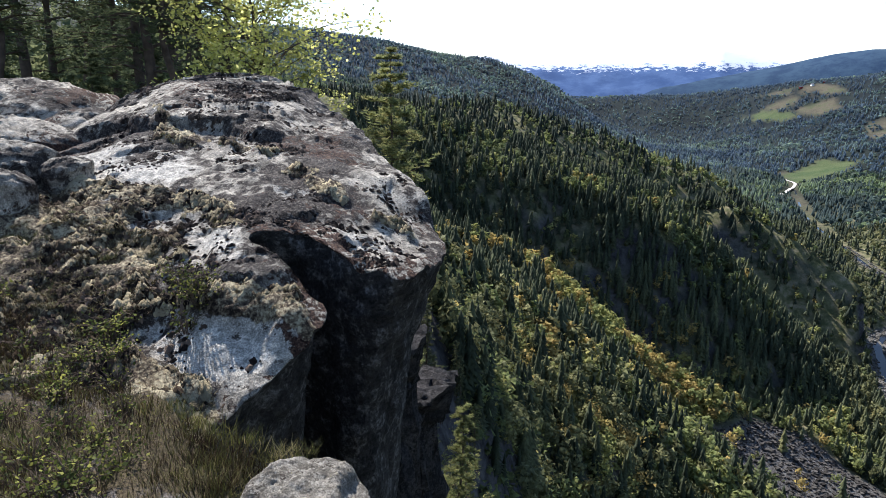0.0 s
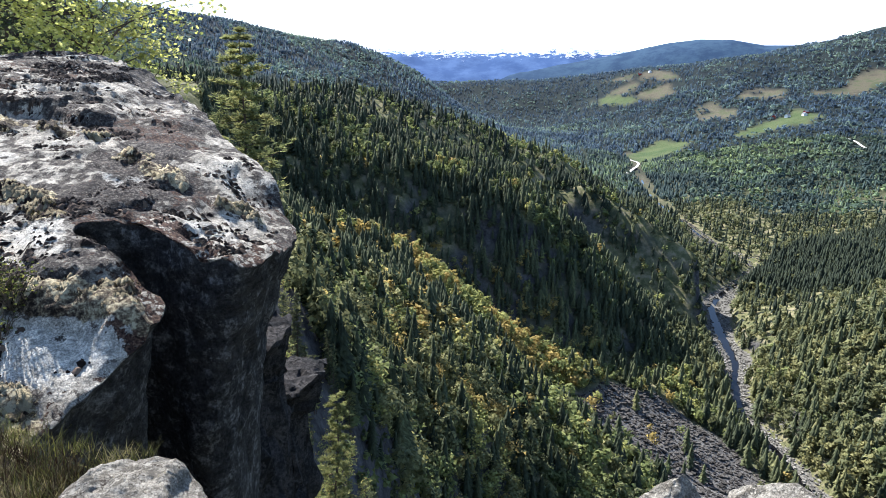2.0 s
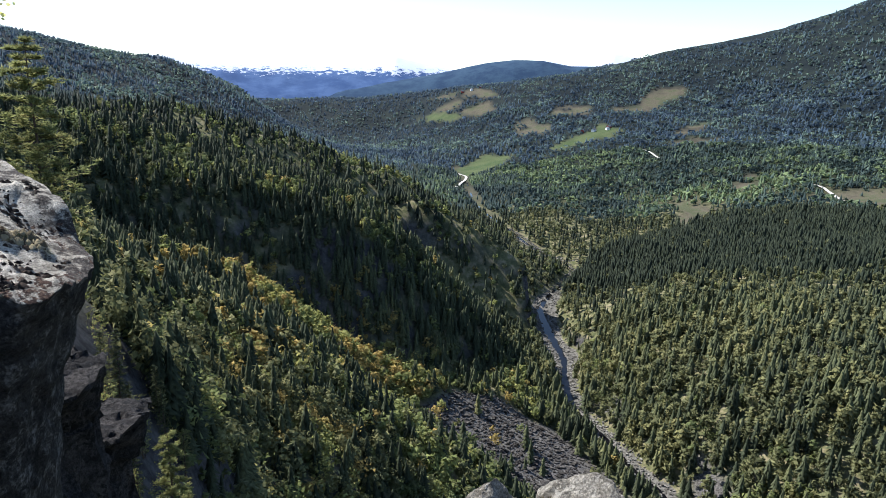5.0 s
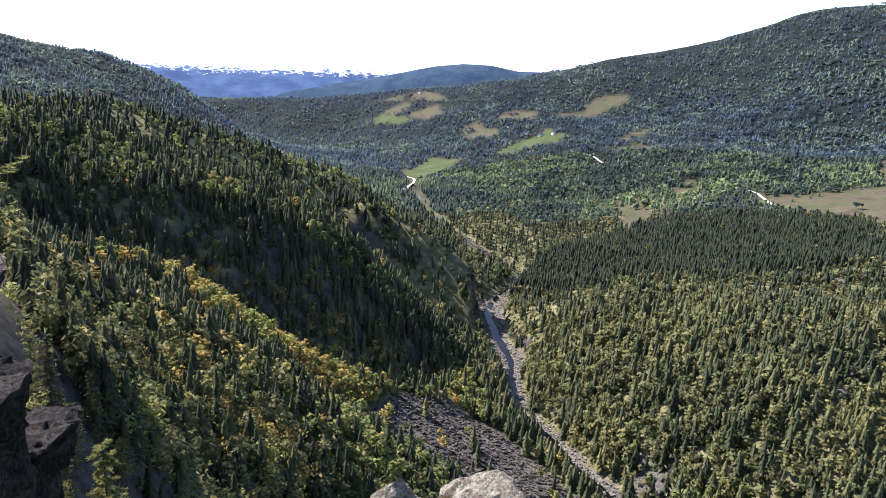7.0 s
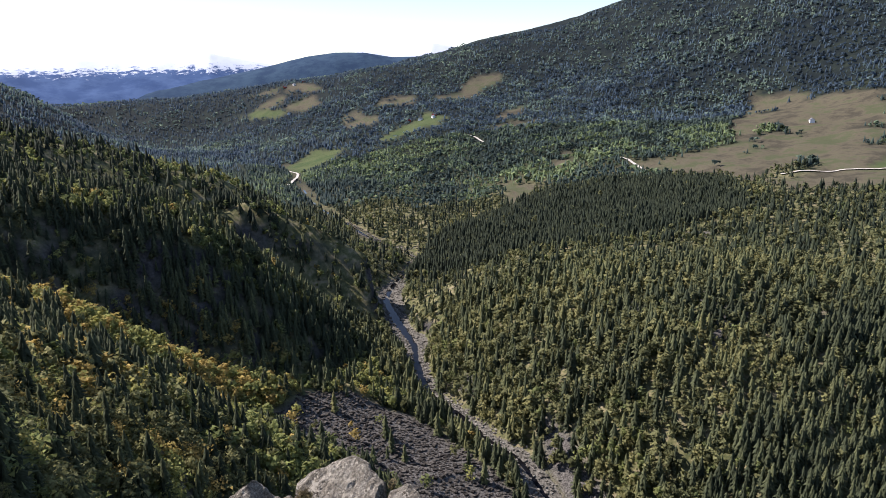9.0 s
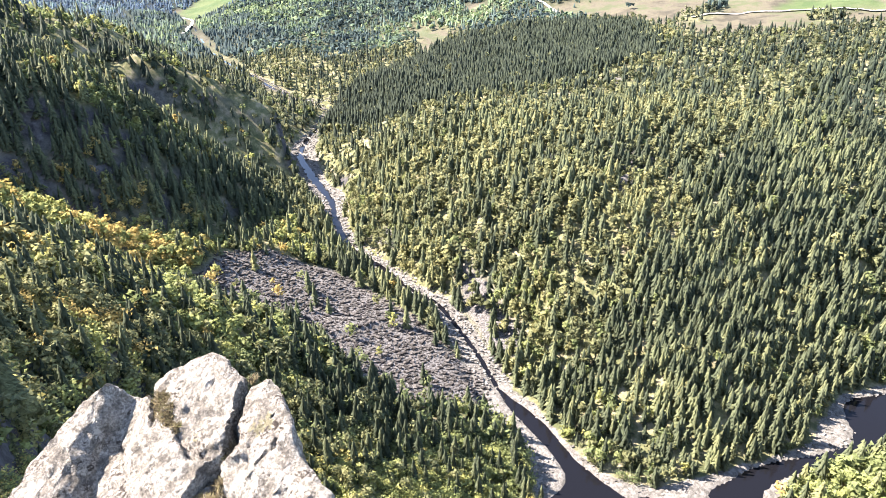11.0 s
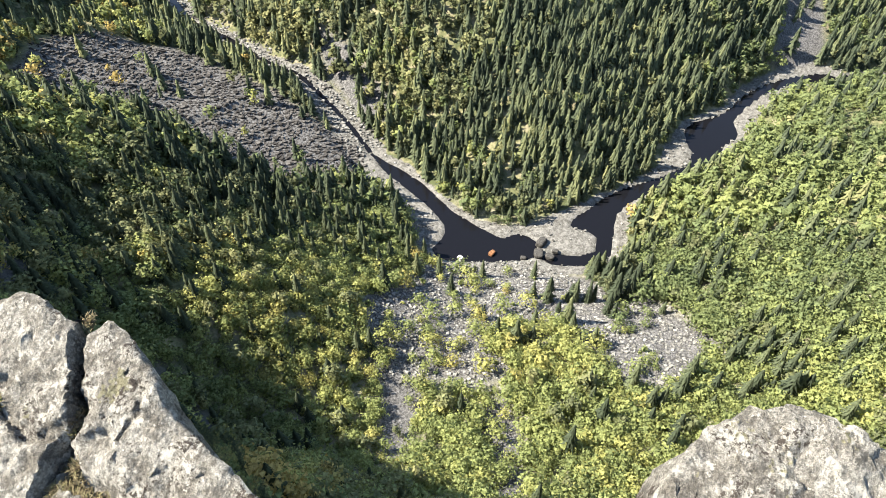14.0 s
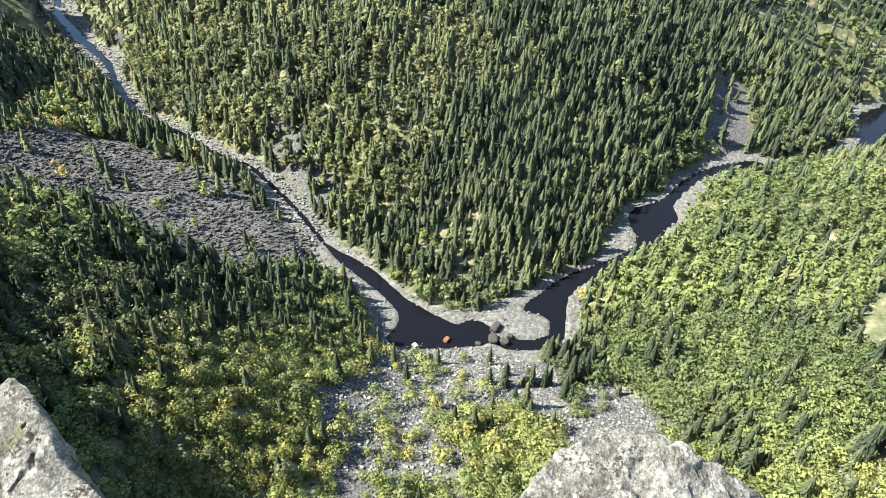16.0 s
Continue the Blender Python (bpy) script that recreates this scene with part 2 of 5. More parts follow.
GREEN_HILL = [(205, -58, -216), (236, -72, -206), (245, 22, -255), (303, 12, -248), (345, -14, -240), (387, -36, -236), (420, -80, -226), (159, -73, -196), (330, -80, -218), (300, -140, -190), (500, -180, -222), (200, -200, -160), (700, -300, -230)]
FAR_BANK = [(411, 490, -212), (417, 432, -198), (330, 308, -228), (309, 236, -236), (371, 320, -202), (369, 221, -190), (479, 202, -172), (381, 122, -209), (300, 70, -250), (330, 90, -232), (420, 60, -232), (470, 40, -226), (540, 60, -190),
            (562, 346, -174), (697, 302, -166), (859, 269, -159), (590, 611, -206), (795, 731, -200), (700, 516, -183), (600, -30, -225), (720, -60, -200), (900, 0, -170), (1000, -250, -190), (480, 560, -222)]
PLATEAU = [(1054, 672, -167), (1113, 450, -147), (1135, 903, -158), (1259, 1554, -119), (1265, 2156, -75), (1348, 2568, -10), (1566, 1685, -44), (1566, 661, -100), (1832, 802, -63), (1281, 625, -138), (1500, 250, -90), (1100, 1250, -155), (900, 1000, -205), (960, 1300, -185),
           (1020, 1700, -175), (1090, 2200, -140), (1300, 3200, -50), (2000, 1000, 40), (1900, 1500, 10)]
MOUNTAIN = [(1372, 2668, 0), (1524, 2584, 22), (1670, 2492, 56), (1811, 2392, 75), (1998, 2238, 122), (2140, 2102, 172), (2314, 1910, 215), (2430, 1760, 285), (2547, 1585, 352), (2652, 1402, 374), (2760, 1000, 400), (2800, 300, 340), (2700, -600, 250), (2200, 600, 150), (2100, -100, 110), (3600, 2200, 60), (3700, 1200, 180), (2400, 3000, -20)]
LEFT_HILL = [(-1300, 2100, 260), (-800, 2350, 215), (-429, 2463, 160), (-251, 2487, 158), (-62, 2499, 108), (66, 2499, 92), (218, 2491, 66), (373, 2472, 4), (492, 2451, -78), (620, 2400, -165), (100, 1800, -60), (350, 1900, -130), (550, 1700, -190), (-300, 1700, 30), (-200, 1200, -30), (-600, 3300, 60), (200, 3300, 0), (700, 3200, -140)]
SHELF = [(-60, 60, -1), (-70, 250, -8), (-160, 120, 8), (-150, 400, 0), (-60, -80, 3), (-300, -100, 15), (-400, 800, 10), (0, -200, -30), (60, -300, -60), (-500, 300, 40)]
EDGE = [(3.0, -300, 0), (2.2, -40, 0), (0.7, -3, 0), (0.2, 0.2, 0), (-0.7, 0.6, 0), (-2.2, 2.6, 0), (-2.9, 5, 0), (-3.6, 10, 0), (-3.6, 14, 0), (-8, 30, 0), (-15, 60, 0), (-25, 100, 0), (-42, 180, 0), (-55, 260, 0)]
# a shaded ravine above the scree: the brow of its steep wall and the wall's foot; and a smaller one beyond it
BROW = [(-70, 520, -58), (-27, 522, -64), (18, 524, -69), (58, 522, -74), (86, 524, -80), (110, 520, -88), (137, 506, -98), (175, 494, -118), (212, 476, -163), (246, 450, -200), (262, 428, -230)]
FOOT = [(-70, 520, -58), (-30, 484, -104), (15, 480, -116), (60, 472, -130), (98, 458, -152), (120, 448, -182), (148, 436, -198), (184, 420, -208), (222, 404, -220), (262, 428, -230)]
BROW_FAR = [(280, 650, -118), (318, 628, -134), (352, 600, -156), (380, 570, -180), (402, 560, -205)]
FOOT_FAR = [(280, 650, -118), (304, 610, -168), (334, 580, -190), (362, 552, -206), (402, 560, -205)]
RIB = [(-10, 440, -94), (30, 440, -110), (50, 438, -118), (68, 435, -124), (83, 422, -140), (103, 412, -153), (127, 405, -167), (140, 401, -182), (153, 380, -208)]
UP_VALLEY = [(647, 3236, -114), (809, 3199, -92), (1020, 3138, -62), (1225, 3064, -36), (1374, 3000, -18), (1680, 2840, 0), (620, 2850, -190), (850, 2750, -175), (1050, 2650, -150), (900, 4200, -200), (1700, 3900, -180), (400, 4700, -240), (1250, 4500, -240), (2100, 4200, -220), (2900, 3600, -160)]
# the pools below the cliff: outlines of the water and of the stony bed
POOL_LEVEL = -260.0
POOLS = [[(259, 194), (254, 178), (253, 168), (249, 151), (243, 137), (237, 123), (235, 113), (233, 106), (232, 96), (231, 90), (238, 84), (239, 75), (234, 71), (227, 70), (219, 80), (211, 93), (207, 101), (203, 112), (206, 119), (216, 118), (225, 121), (230, 128), (236, 142), (242, 158), (247, 172)],
         [(229, 68), (234, 62), (238, 54), (241, 46), (246, 42), (255, 44), (263, 47), (257, 57), (261, 64), (273, 58), (289, 52), (307, 41), (324, 28), (347, 16), (359, 22), (372, 28), (387, 25), (398, 14), (412, 9), (438, 1), (462, -13), (488, -40), (482, -50), (474, -42), (469, -29), (443, -8), (416, 1), (394, 4), (386, -3), (373, 4), (358, 3), (339, 12), (316, 25), (295, 38), (281, 42), (263, 39), (245, 35), (234, 46), (226, 64)]]
POOL_BED = [(258, 202), (264, 190), (257, 165), (247, 136), (239, 113), (237, 99), (244, 87), (250, 79), (280, 62), (303, 47), (330, 35), (379, 33), (412, 14), (453, 2), (490, -24), (494, -56), (474, -54), (459, -38), (441, -17), (402, -7), (364, -5), (333, 9), (306, 26), (279, 36), (245, 28), (230, 40), (210, 80), (197, 108), (203, 126), (213, 132), (227, 152), (240, 186)]
land_low = Blend(CREST_NEAR + BEHIND_CREST + SLOPE_NEAR + SCREES + GREEN_HILL + FAR_BANK + PLATEAU + MOUNTAIN + LEFT_HILL + SHELF + UP_VALLEY + RIB + [(110, 560, -80), (190, 560, -104), (250, 520, -160)] + [r[:3] for r in RIVER[::2] + RAPIDS[1::2]] + [(q[0], q[1], POOL_LEVEL) for q in POOLS[0][::4] + POOLS[1][::4]], 0.002)


POOLS = [spline(q, 60, True).tolist() for q in POOLS]
POOL_BED = spline(POOL_BED, 64, True).tolist()


def signed(x, y, poly):
    """Distance outside a polygon, negative inside."""
    return line_dist(x, y, [(*q, 0) for q in poly] + [(*poly[0], 0)])[0] * np.where(inside(x, y, poly), -1, 1)


def river_at(x, y):
    """Distance outside the stony bed and outside the water (negative inside), and the water level."""
    p = flat(x, y)
    w = 2.0 * fbm(p, 16, 3, 91)
    db = signed(x, y, POOL_BED) + w
    dw = np.min([signed(x, y, q) for q in POOLS], 0) + 0.4 * w
    zr = np.full(len(x), POOL_LEVEL)
    for line in (RIVER, RAPIDS):
        a = np.asarray(line, float)
        dd, z, s, _ = line_dist(x, y, a[:, :3])
        cum = np.concatenate([[0], np.cumsum(np.hypot(*np.diff(a[:, :2], axis=0).T))])
        e = dd - np.interp(s, cum, a[:, 4]) * (1 + 0.6 * fbm(p, 35, 2, 97)) + w
        m = e < db
        db[m], zr[m], dw[m] = e[m], z[m], (dd - np.interp(s, cum, a[:, 3]) + 0.5 * w)[m]
    return db, zr, dw


def ground(x, y):
    x, y = np.asarray(x, float), np.asarray(y, float)
    r = np.hypot(x, y)
    z = land_low(x, y)
    p = flat(x, y)
    z = z + fbm(p, 60, 4, 3) * np.clip(r * 0.012, 0, 6) + fbm(p, 420, 3, 9) * np.clip((r - 1100) * 0.02, 0, 24)
    for brow, foot, up, down in ((BROW, FOOT, 70, 46), (BROW_FAR, FOOT_FAR, 45, 30)):
        du, zu, _, _ = line_dist(x, y, brow)
        dl, zl, _, _ = line_dist(x, y, foot)
        crags = 7 * fbm(flat(x, y), 22, 4, 13)
        wall = inside(x, y, [q[:2] for q in brow] + [q[:2] for q in foot[-2:0:-1]])
        face = zl + (zu - zl) * dl / (dl + du + 1e-6) + crags * np.minimum(1, du * dl * 0.01)
        side = np.where(du < dl, zu + 0.3 * du, zl + 0.25 * dl)
        k = np.where(du < dl, 1 - smooth(0, up, du), 1 - smooth(0, down, dl))
        z = np.where(wall, face, z + (side - z) * k)
    db, zr, dw = river_at(x, y)
    z = np.where(db < 110, np.maximum(z, zr + 0.6 + 0.14 * np.maximum(db, 0)), z)
    k = smooth(-1.3, 1.3, dw)
    bed = zr - 1.2 + 1.7 * k + 0.05 * np.maximum(dw, 0) + 0.35 * fbm(p, 5, 3, 5) * k
    z = bed + (z - bed) * smooth(0, 9, db)
    e, _, _, side = line_dist(x, y, EDGE)
    near = 1 - smooth(120, 260, np.abs(y))
    shelf = -1.75 + 0.03 * np.maximum(0, -x - 4) + 0.5 * fbm(p, 6, 4, 21) - 0.05 * np.maximum(0, y - 10)
    wide = 0.3 + 0.02 * np.abs(y)
    s = smooth(-wide, wide, e * side) * near
    return z + (shelf - z) * s


# surface kinds on the land: stony screes and open fields, as plan outlines
SCREE_FIELDS = [[(168, 376), (213, 393), (245, 373), (267, 335), (266, 297), (263, 248), (258, 213), (248, 190), (228, 186), (192, 196), (184, 224), (182, 256), (178, 296), (170, 330)],
                [(140, 116), (166, 114), (196, 114), (215, 90), (224, 60), (222, 30), (218, 8), (203, -18), (196, -30), (176, -22), (154, -14), (150, 4), (144, 20), (134, 43), (124, 59), (112, 74), (112, 92)],
                [(474, 2), (498, 2), (527, 4), (550, 4), (556, -16), (535, -30), (503, -38), (480, -20)], [(114, 92), (124, 80), (109, 63), (89, 60), (72, 58), (83, 72)], [(120, 48), (128, 39), (113, 26), (83, 15), (76, 22), (100, 38)],
                [(471, 255), (494, 242), (494, 202), (449, 193), (403, 200), (420, 226)], [(429, 294), (446, 276), (418, 248), (402, 262)], [(320, 280), (322, 250), (296, 200), (280, 190), (277, 215), (297, 252)], [(330, 380), (339, 358), (314, 338), (314, 360)], [(671, 377), (693, 350), (637, 323), (624, 349)], [(494, 172), (504, 176), (510, 164), (500, 160)]]
# felled plots and dry pasture, and green hay fields
DRY_FIELDS = [[(1060, 735), (1000, 640), (1030, 560), (985, 470), (925, 370), (960, 260), (1090, 150), (1700, 400), (1850, 760), (1850, 840), (1655, 765), (1398, 705), (1299, 612), (1167, 655)], [(1250, 2700), (1420, 2470), (1370, 2290), (1330, 2330), (1290, 2560)], [(1180, 2480), (1281, 2500), (1290, 2420), (1190, 2385)],
              [(1215, 2350), (1320, 2290), (1270, 2165), (1215, 2210), (1195, 2300)], [(1220, 1950), (1280, 1940), (1230, 1830), (1255, 1750), (1175, 1700), (1130, 1785)], [(1300, 1875), (1420, 1905), (1433, 1815), (1380, 1740), (1340, 1830)],
              [(1465, 1725), (1569, 1735), (1692, 1826), (1765, 1815), (1796, 1730), (1739, 1688), (1635, 1670), (1541, 1660), (1428, 1665)], [(1355, 1358), (1470, 1400), (1556, 1394), (1476, 1346), (1365, 1332)], [(1283, 1266), (1379, 1276), (1408, 1222), (1277, 1188)],
              [(908, 880), (945, 866), (905, 818), (903, 757), (841, 745), (776, 717), (846, 805)], [(1026, 885), (1089, 904), (1142, 875), (1085, 846), (1014, 846)]]
HAY_FIELDS = [[(1130, 2518), (1186, 2478), (1200, 2314), (1184, 2250), (1112, 2388)], [(1062, 1512), (1144, 1558), (1213, 1558), (1307, 1615), (1310, 1500), (1239, 1458), (1188, 1484), (1153, 1498), (1070, 1480)], [(830, 1600), (948, 1680), (998, 1606), (931, 1525), (810, 1460), (790, 1500)], [(1100, 330), (1100, 300), (1118, 200), (1170, 195), (1170, 320)]]


ROADS = [[(1112, 761), (1094, 721), (1036, 655)], [(1030, 420), (1077, 364), (1102, 301), (1108, 251), (1115, 180)], [(1171, 1267), (1172, 1238), (1141, 1170)], [(791, 1555), (793, 1488), (762, 1425), (668, 1290)]]


def scree_at(x, y):
    w = 7 * fbm(flat(x, y), 22, 3, 33)
    return np.max([soft_inside(x + w, y + w, p, 5) for p in SCREE_FIELDS], 0)


def hay_at(x, y):
    q = flat(x, y)
    w, u = 22 * fbm(q, 70, 3, 36), 22 * fbm(q, 70, 3, 37)
    return np.max([soft_inside(x + w, y + u, p, 8) for p in HAY_FIELDS], 0)


def meadow_at(x, y):
    q = flat(x, y)
    w, u = 30 * fbm(q, 80, 4, 31), 30 * fbm(q, 80, 4, 32)
    field = np.max([soft_inside(x + w, y + u, p, 10) for p in DRY_FIELDS], 0) * smooth(-0.5, -0.2, fbm(q, 60, 4, 34))
    strip = 0.8 - 0.8 * smooth(6, 20, line_dist(x + 0.3 * w, y, [r[:3] for r in RAPIDS[13:18]])[0])          # open valley floor upstream
    return np.maximum(np.maximum(field, hay_at(x, y)), strip * smooth(-0.35, 0.0, fbm(q, 90, 3, 35)))


def land_mesh():
    az = np.radians(np.concatenate([np.arange(-75, -12, 1.2), np.arange(-12, 108, 0.42), np.arange(108, 285, 4.0)]))
    r = np.concatenate([np.geomspace(1.2, 12, 26, endpoint=False), np.geomspace(12, 150, 66, endpoint=False), np.geomspace(150, 620, 190, endpoint=False), np.geomspace(620, 4900, 120)])
    a, rr = np.meshgrid(az, r)
    x, y = (rr * np.sin(a)).ravel(), (rr * np.cos(a)).ravel()
    z = ground(x, y)
    m, n = len(r), len(az)
    i, j = np.meshgrid(np.arange(m - 1), np.arange(n), indexing="ij")
    k = (j + 1) % n
    f = np.stack([i * n + j, (i + 1) * n + j, (i + 1) * n + k, i * n + k], -1).reshape(-1, 4)
    db, zr, dw = river_at(x, y)
    return mesh_of("ground", np.stack([x, y, z], 1), f[:, ::-1], True,
                   {"scree": scree_at(x, y), "meadow": meadow_at(x, y), "hay": hay_at(x, y), "talus": smooth(30, 90, x) * (1 - smooth(235, 265, x)) * (1 - smooth(105, 150, y)), "gravel": (1 - smooth(-3, 4, db + 3 * fbm(flat(x, y), 9, 3, 93))) * (1 - smooth(650, 900, np.hypot(x, y))), "wood_shade": smooth(1000, 1500, np.hypot(x, y)), "distance": smooth(1600, 2200, np.hypot(x, y))})


LAND, nt, b = material("valley_ground", 0.95)
floor_col = ramp(nt, noise_out(nt, 0.12, 6, 0.7), [(0.4, (0.065, 0.072, 0.032)), (0.52, (0.125, 0.12, 0.058)), (0.62, (0.21, 0.18, 0.11))])
# Floor under far woods is dark: shade between the trees put into colour.
wood_shade_col = ramp(nt, noise_out(nt, 0.02, 8, 0.75), [(0.42, (0.011, 0.015, 0.012)), (0.5, (0.016, 0.021, 0.015)), (0.58, (0.03, 0.036, 0.02))])
# Farther out this dark floor also takes a bluish haze tint.
wood_shade_col = mix(nt, attr(nt, "distance"), wood_shade_col, ramp(nt, noise_out(nt, 0.02, 8, 0.75), [(0.42, (0.009, 0.013, 0.015)), (0.5, (0.012, 0.017, 0.018)), (0.58, (0.018, 0.024, 0.02))]))
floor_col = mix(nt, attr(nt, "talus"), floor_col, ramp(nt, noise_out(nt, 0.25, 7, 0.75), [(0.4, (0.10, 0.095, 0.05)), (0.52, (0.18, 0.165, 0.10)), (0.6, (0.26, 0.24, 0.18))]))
floor_col = mix(nt, attr(nt, "wood_shade"), floor_col, wood_shade_col)
field_col = ramp(nt, noise_out(nt, 0.014, 9, 0.75), [(0.4, (0.05, 0.045, 0.032)), (0.5, (0.088, 0.077, 0.052)), (0.58, (0.062, 0.068, 0.036))])
stone_col = ramp(nt, noise_out(nt, 0.9, 7, 0.8), [(0.4, (0.03, 0.028, 0.026)), (0.5, (0.085, 0.08, 0.073)), (0.6, (0.165, 0.155, 0.142))])
gravel_col = ramp(nt, noise_out(nt, 0.45, 9, 0.85), [(0.42, (0.06, 0.055, 0.046)), (0.5, (0.11, 0.103, 0.088)), (0.58, (0.18, 0.168, 0.145))])
geo = nt.nodes.new("ShaderNodeNewGeometry")
sep = nt.nodes.new("ShaderNodeSeparateXYZ")
nt.links.new(geo.outputs["Normal"], sep.inputs[0])
cliff_col = ramp(nt, noise_out(nt, 0.3, 7, 0.75), [(0.35, (0.025, 0.024, 0.025)), (0.65, (0.10, 0.095, 0.09))])
col = mix(nt, grey_ramp(nt, sep.outputs["Z"], 0.72, 0.55), floor_col, cliff_col)
col = mix(nt, attr(nt, "meadow"), col, field_col)
col = mix(nt, attr(nt, "hay"), col, ramp(nt, noise_out(nt, 0.02, 6, 0.7), [(0.4, (0.045, 0.066, 0.026)), (0.6, (0.072, 0.088, 0.038))]))
col = mix(nt, attr(nt, "scree"), col, stone_col)
col = mix(nt, grey_ramp(nt, math_node(nt, "ADD", math_node(nt, "MULTIPLY", attr(nt, "gravel"), 0.6), math_node(nt, "MULTIPLY", noise_out(nt, 0.35, 6, 0.7), 0.6)), 0.5, 0.62), col, gravel_col)
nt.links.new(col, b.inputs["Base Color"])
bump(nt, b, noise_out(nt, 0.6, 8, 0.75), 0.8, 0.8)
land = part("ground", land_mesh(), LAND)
tagged(land, "steep forested valley side with screes, meadows and river bed", "ground", kind="structure")

WATER, nt, b = material("river_water", 0.05, 0.2)
b.inputs["Base Color"].default_value = (0.005, 0.005, 0.006, 1)
b.inputs["IOR"].default_value = 1.33
bump(nt, b, noise_out(nt, 0.7, 4), 0.08, 0.3)


def water_strip(line, name, label):
    a = spline(line, 260)
    t = np.gradient(a[:, :2], axis=0)
    nrm = np.stack([-t[:, 1], t[:, 0]], 1) / np.linalg.norm(t, axis=1, keepdims=True)
    s = np.linspace(-1.25, 1.25, 7)
    v = np.concatenate([a[:, None, :2] + nrm[:, None] * (s[None, :, None] * a[:, None, 3:4]), np.repeat(a[:, None, 2:3], 7, 1)], 2).reshape(-1, 3)
    i, j = np.meshgrid(np.arange(259), np.arange(6), indexing="ij")
    f = np.stack([i * 7 + j, i * 7 + j + 1, (i + 1) * 7 + j + 1, (i + 1) * 7 + j], -1).reshape(-1, 4)
    return tagged(part(name, mesh_of(name, v, f[:, ::-1], True), WATER), label, "river", kind="structure")


water_strip(RIVER, "water", "dark brown river bending away between woods")
pool = bmesh.new()
pool.faces.new([pool.verts.new((px, py, POOL_LEVEL)) for px, py in POOL_BED])
bmesh.ops.triangulate(pool, faces=pool.faces[:])
bmesh.ops.recalc_face_normals(pool, faces=pool.faces[:])
tagged(part("water", pool, WATER), "dark brown still pools of a forest river", "river", kind="structure")
water_strip(RAPIDS, "water", "shallow rapids between pale river stones")


# ---- trees: shapes that the whole forest shares ----
def facing(v, f, n):
    """Turns each triangle to the side of its soft normals. Returns verts, triangles, normals."""
    n = n / (np.linalg.norm(n, axis=1, keepdims=True) + 1e-9)
    g = np.cross(v[f[:, 1]] - v[f[:, 0]], v[f[:, 2]] - v[f[:, 0]])
    away = (g * n[f].sum(1)).sum(1) < 0
    f = f.copy()
    f[away] = f[away][:, ::-1]
    return v, f, n


def skirt_tree(radius, layers, spokes, seed, base=0.05):
    """A spruce of one metre: drooping, ragged whorls round one stem, shorter towards a pointed top."""
    g = np.random.default_rng(seed)
    v, f, nn = [], [], []
    n = 2 * spokes
    for i in range(layers):
        u = i / layers
        low = base + (1 - base) * u ** 0.92
        top = min(1.0, low + (1 - base) * (1.35 + 1.5 * u) / layers) if i < layers - 1 else 1.0
        rad = radius * ((1 - u) ** 0.9 + 0.02) * g.uniform(0.85, 1.15)
        ang = np.linspace(0, 2 * np.pi, n, endpoint=False) + g.uniform(0, 6) + g.uniform(-0.15, 0.15, n)
        tip = np.arange(n) % 2 == 0
        rr = rad * np.where(tip, g.uniform(0.7, 1.2, n), g.uniform(0.36, 0.56, n))
        zz = low + (top - low) * np.where(tip, g.uniform(-0.3, 0.05, n), 0.22)
        ox, oy = g.normal(size=2) * 0.012
        b0 = len(v)
        v.append((ox * (1 - u), oy * (1 - u), top))
        v.extend(np.stack([rr * np.cos(ang), rr * np.sin(ang), zz], 1).tolist())
        nn.append((0, 0, 1))
        nn.extend(np.stack([np.cos(ang), np.sin(ang), np.where(tip, 0.45, 0.0)], 1).tolist())
        f.extend((b0, b0 + 1 + k, b0 + 1 + (k + 1) % n) for k in range(n))
    return facing(np.array(v), np.array(f), np.array(nn, float))


def leaf_tree(radius, count, size, seed, bottom=0.25, clumps=9, flatten=1.0, stray=0.3):
    """A crown of one metre: leaf sprays gathered in clumps, each clump rounded."""
    g = np.random.default_rng(seed)
    c = g.normal(size=(clumps, 3))
    c /= np.linalg.norm(c, axis=1, keepdims=True)
    c *= g.uniform(0.25, 0.8, (clumps, 1))
    mid, half = (1 + bottom) / 2, (1 - bottom) / 2
    k = g.integers(0, clumps, count)
    off = g.normal(size=(count, 3)) * np.array([0.24, 0.24, 0.2 * flatten])
    p = c[k] + off
    out = 0.55 * p + 1.6 * off + [0, 0, 0.3] + stray * 0.5 * g.normal(size=(count, 3))
    w = np.clip(1.15 - 0.35 * p[:, 2:3], 0.5, 1.4)
    p = np.concatenate([p[:, :2] * radius * w, mid + p[:, 2:3] * half], 1)
    out /= np.linalg.norm(out, axis=1, keepdims=True)
    a = np.cross(out + 0.7 * g.normal(size=(count, 3)), g.normal(size=(count, 3)))
    a /= np.linalg.norm(a, axis=1, keepdims=True)
    b2 = np.cross(out, a)
    b2 /= np.linalg.norm(b2, axis=1, keepdims=True)
    s = size * g.uniform(0.6, 1.3, (count, 1))
    v = np.stack([p + a * s, p - a * s * 0.5 + b2 * s * 0.8, p - a * s * 0.5 - b2 * s * 0.8], 1).reshape(-1, 3)
    return facing(v, np.arange(3 * count).reshape(-1, 3), np.repeat(out, 3, 0))


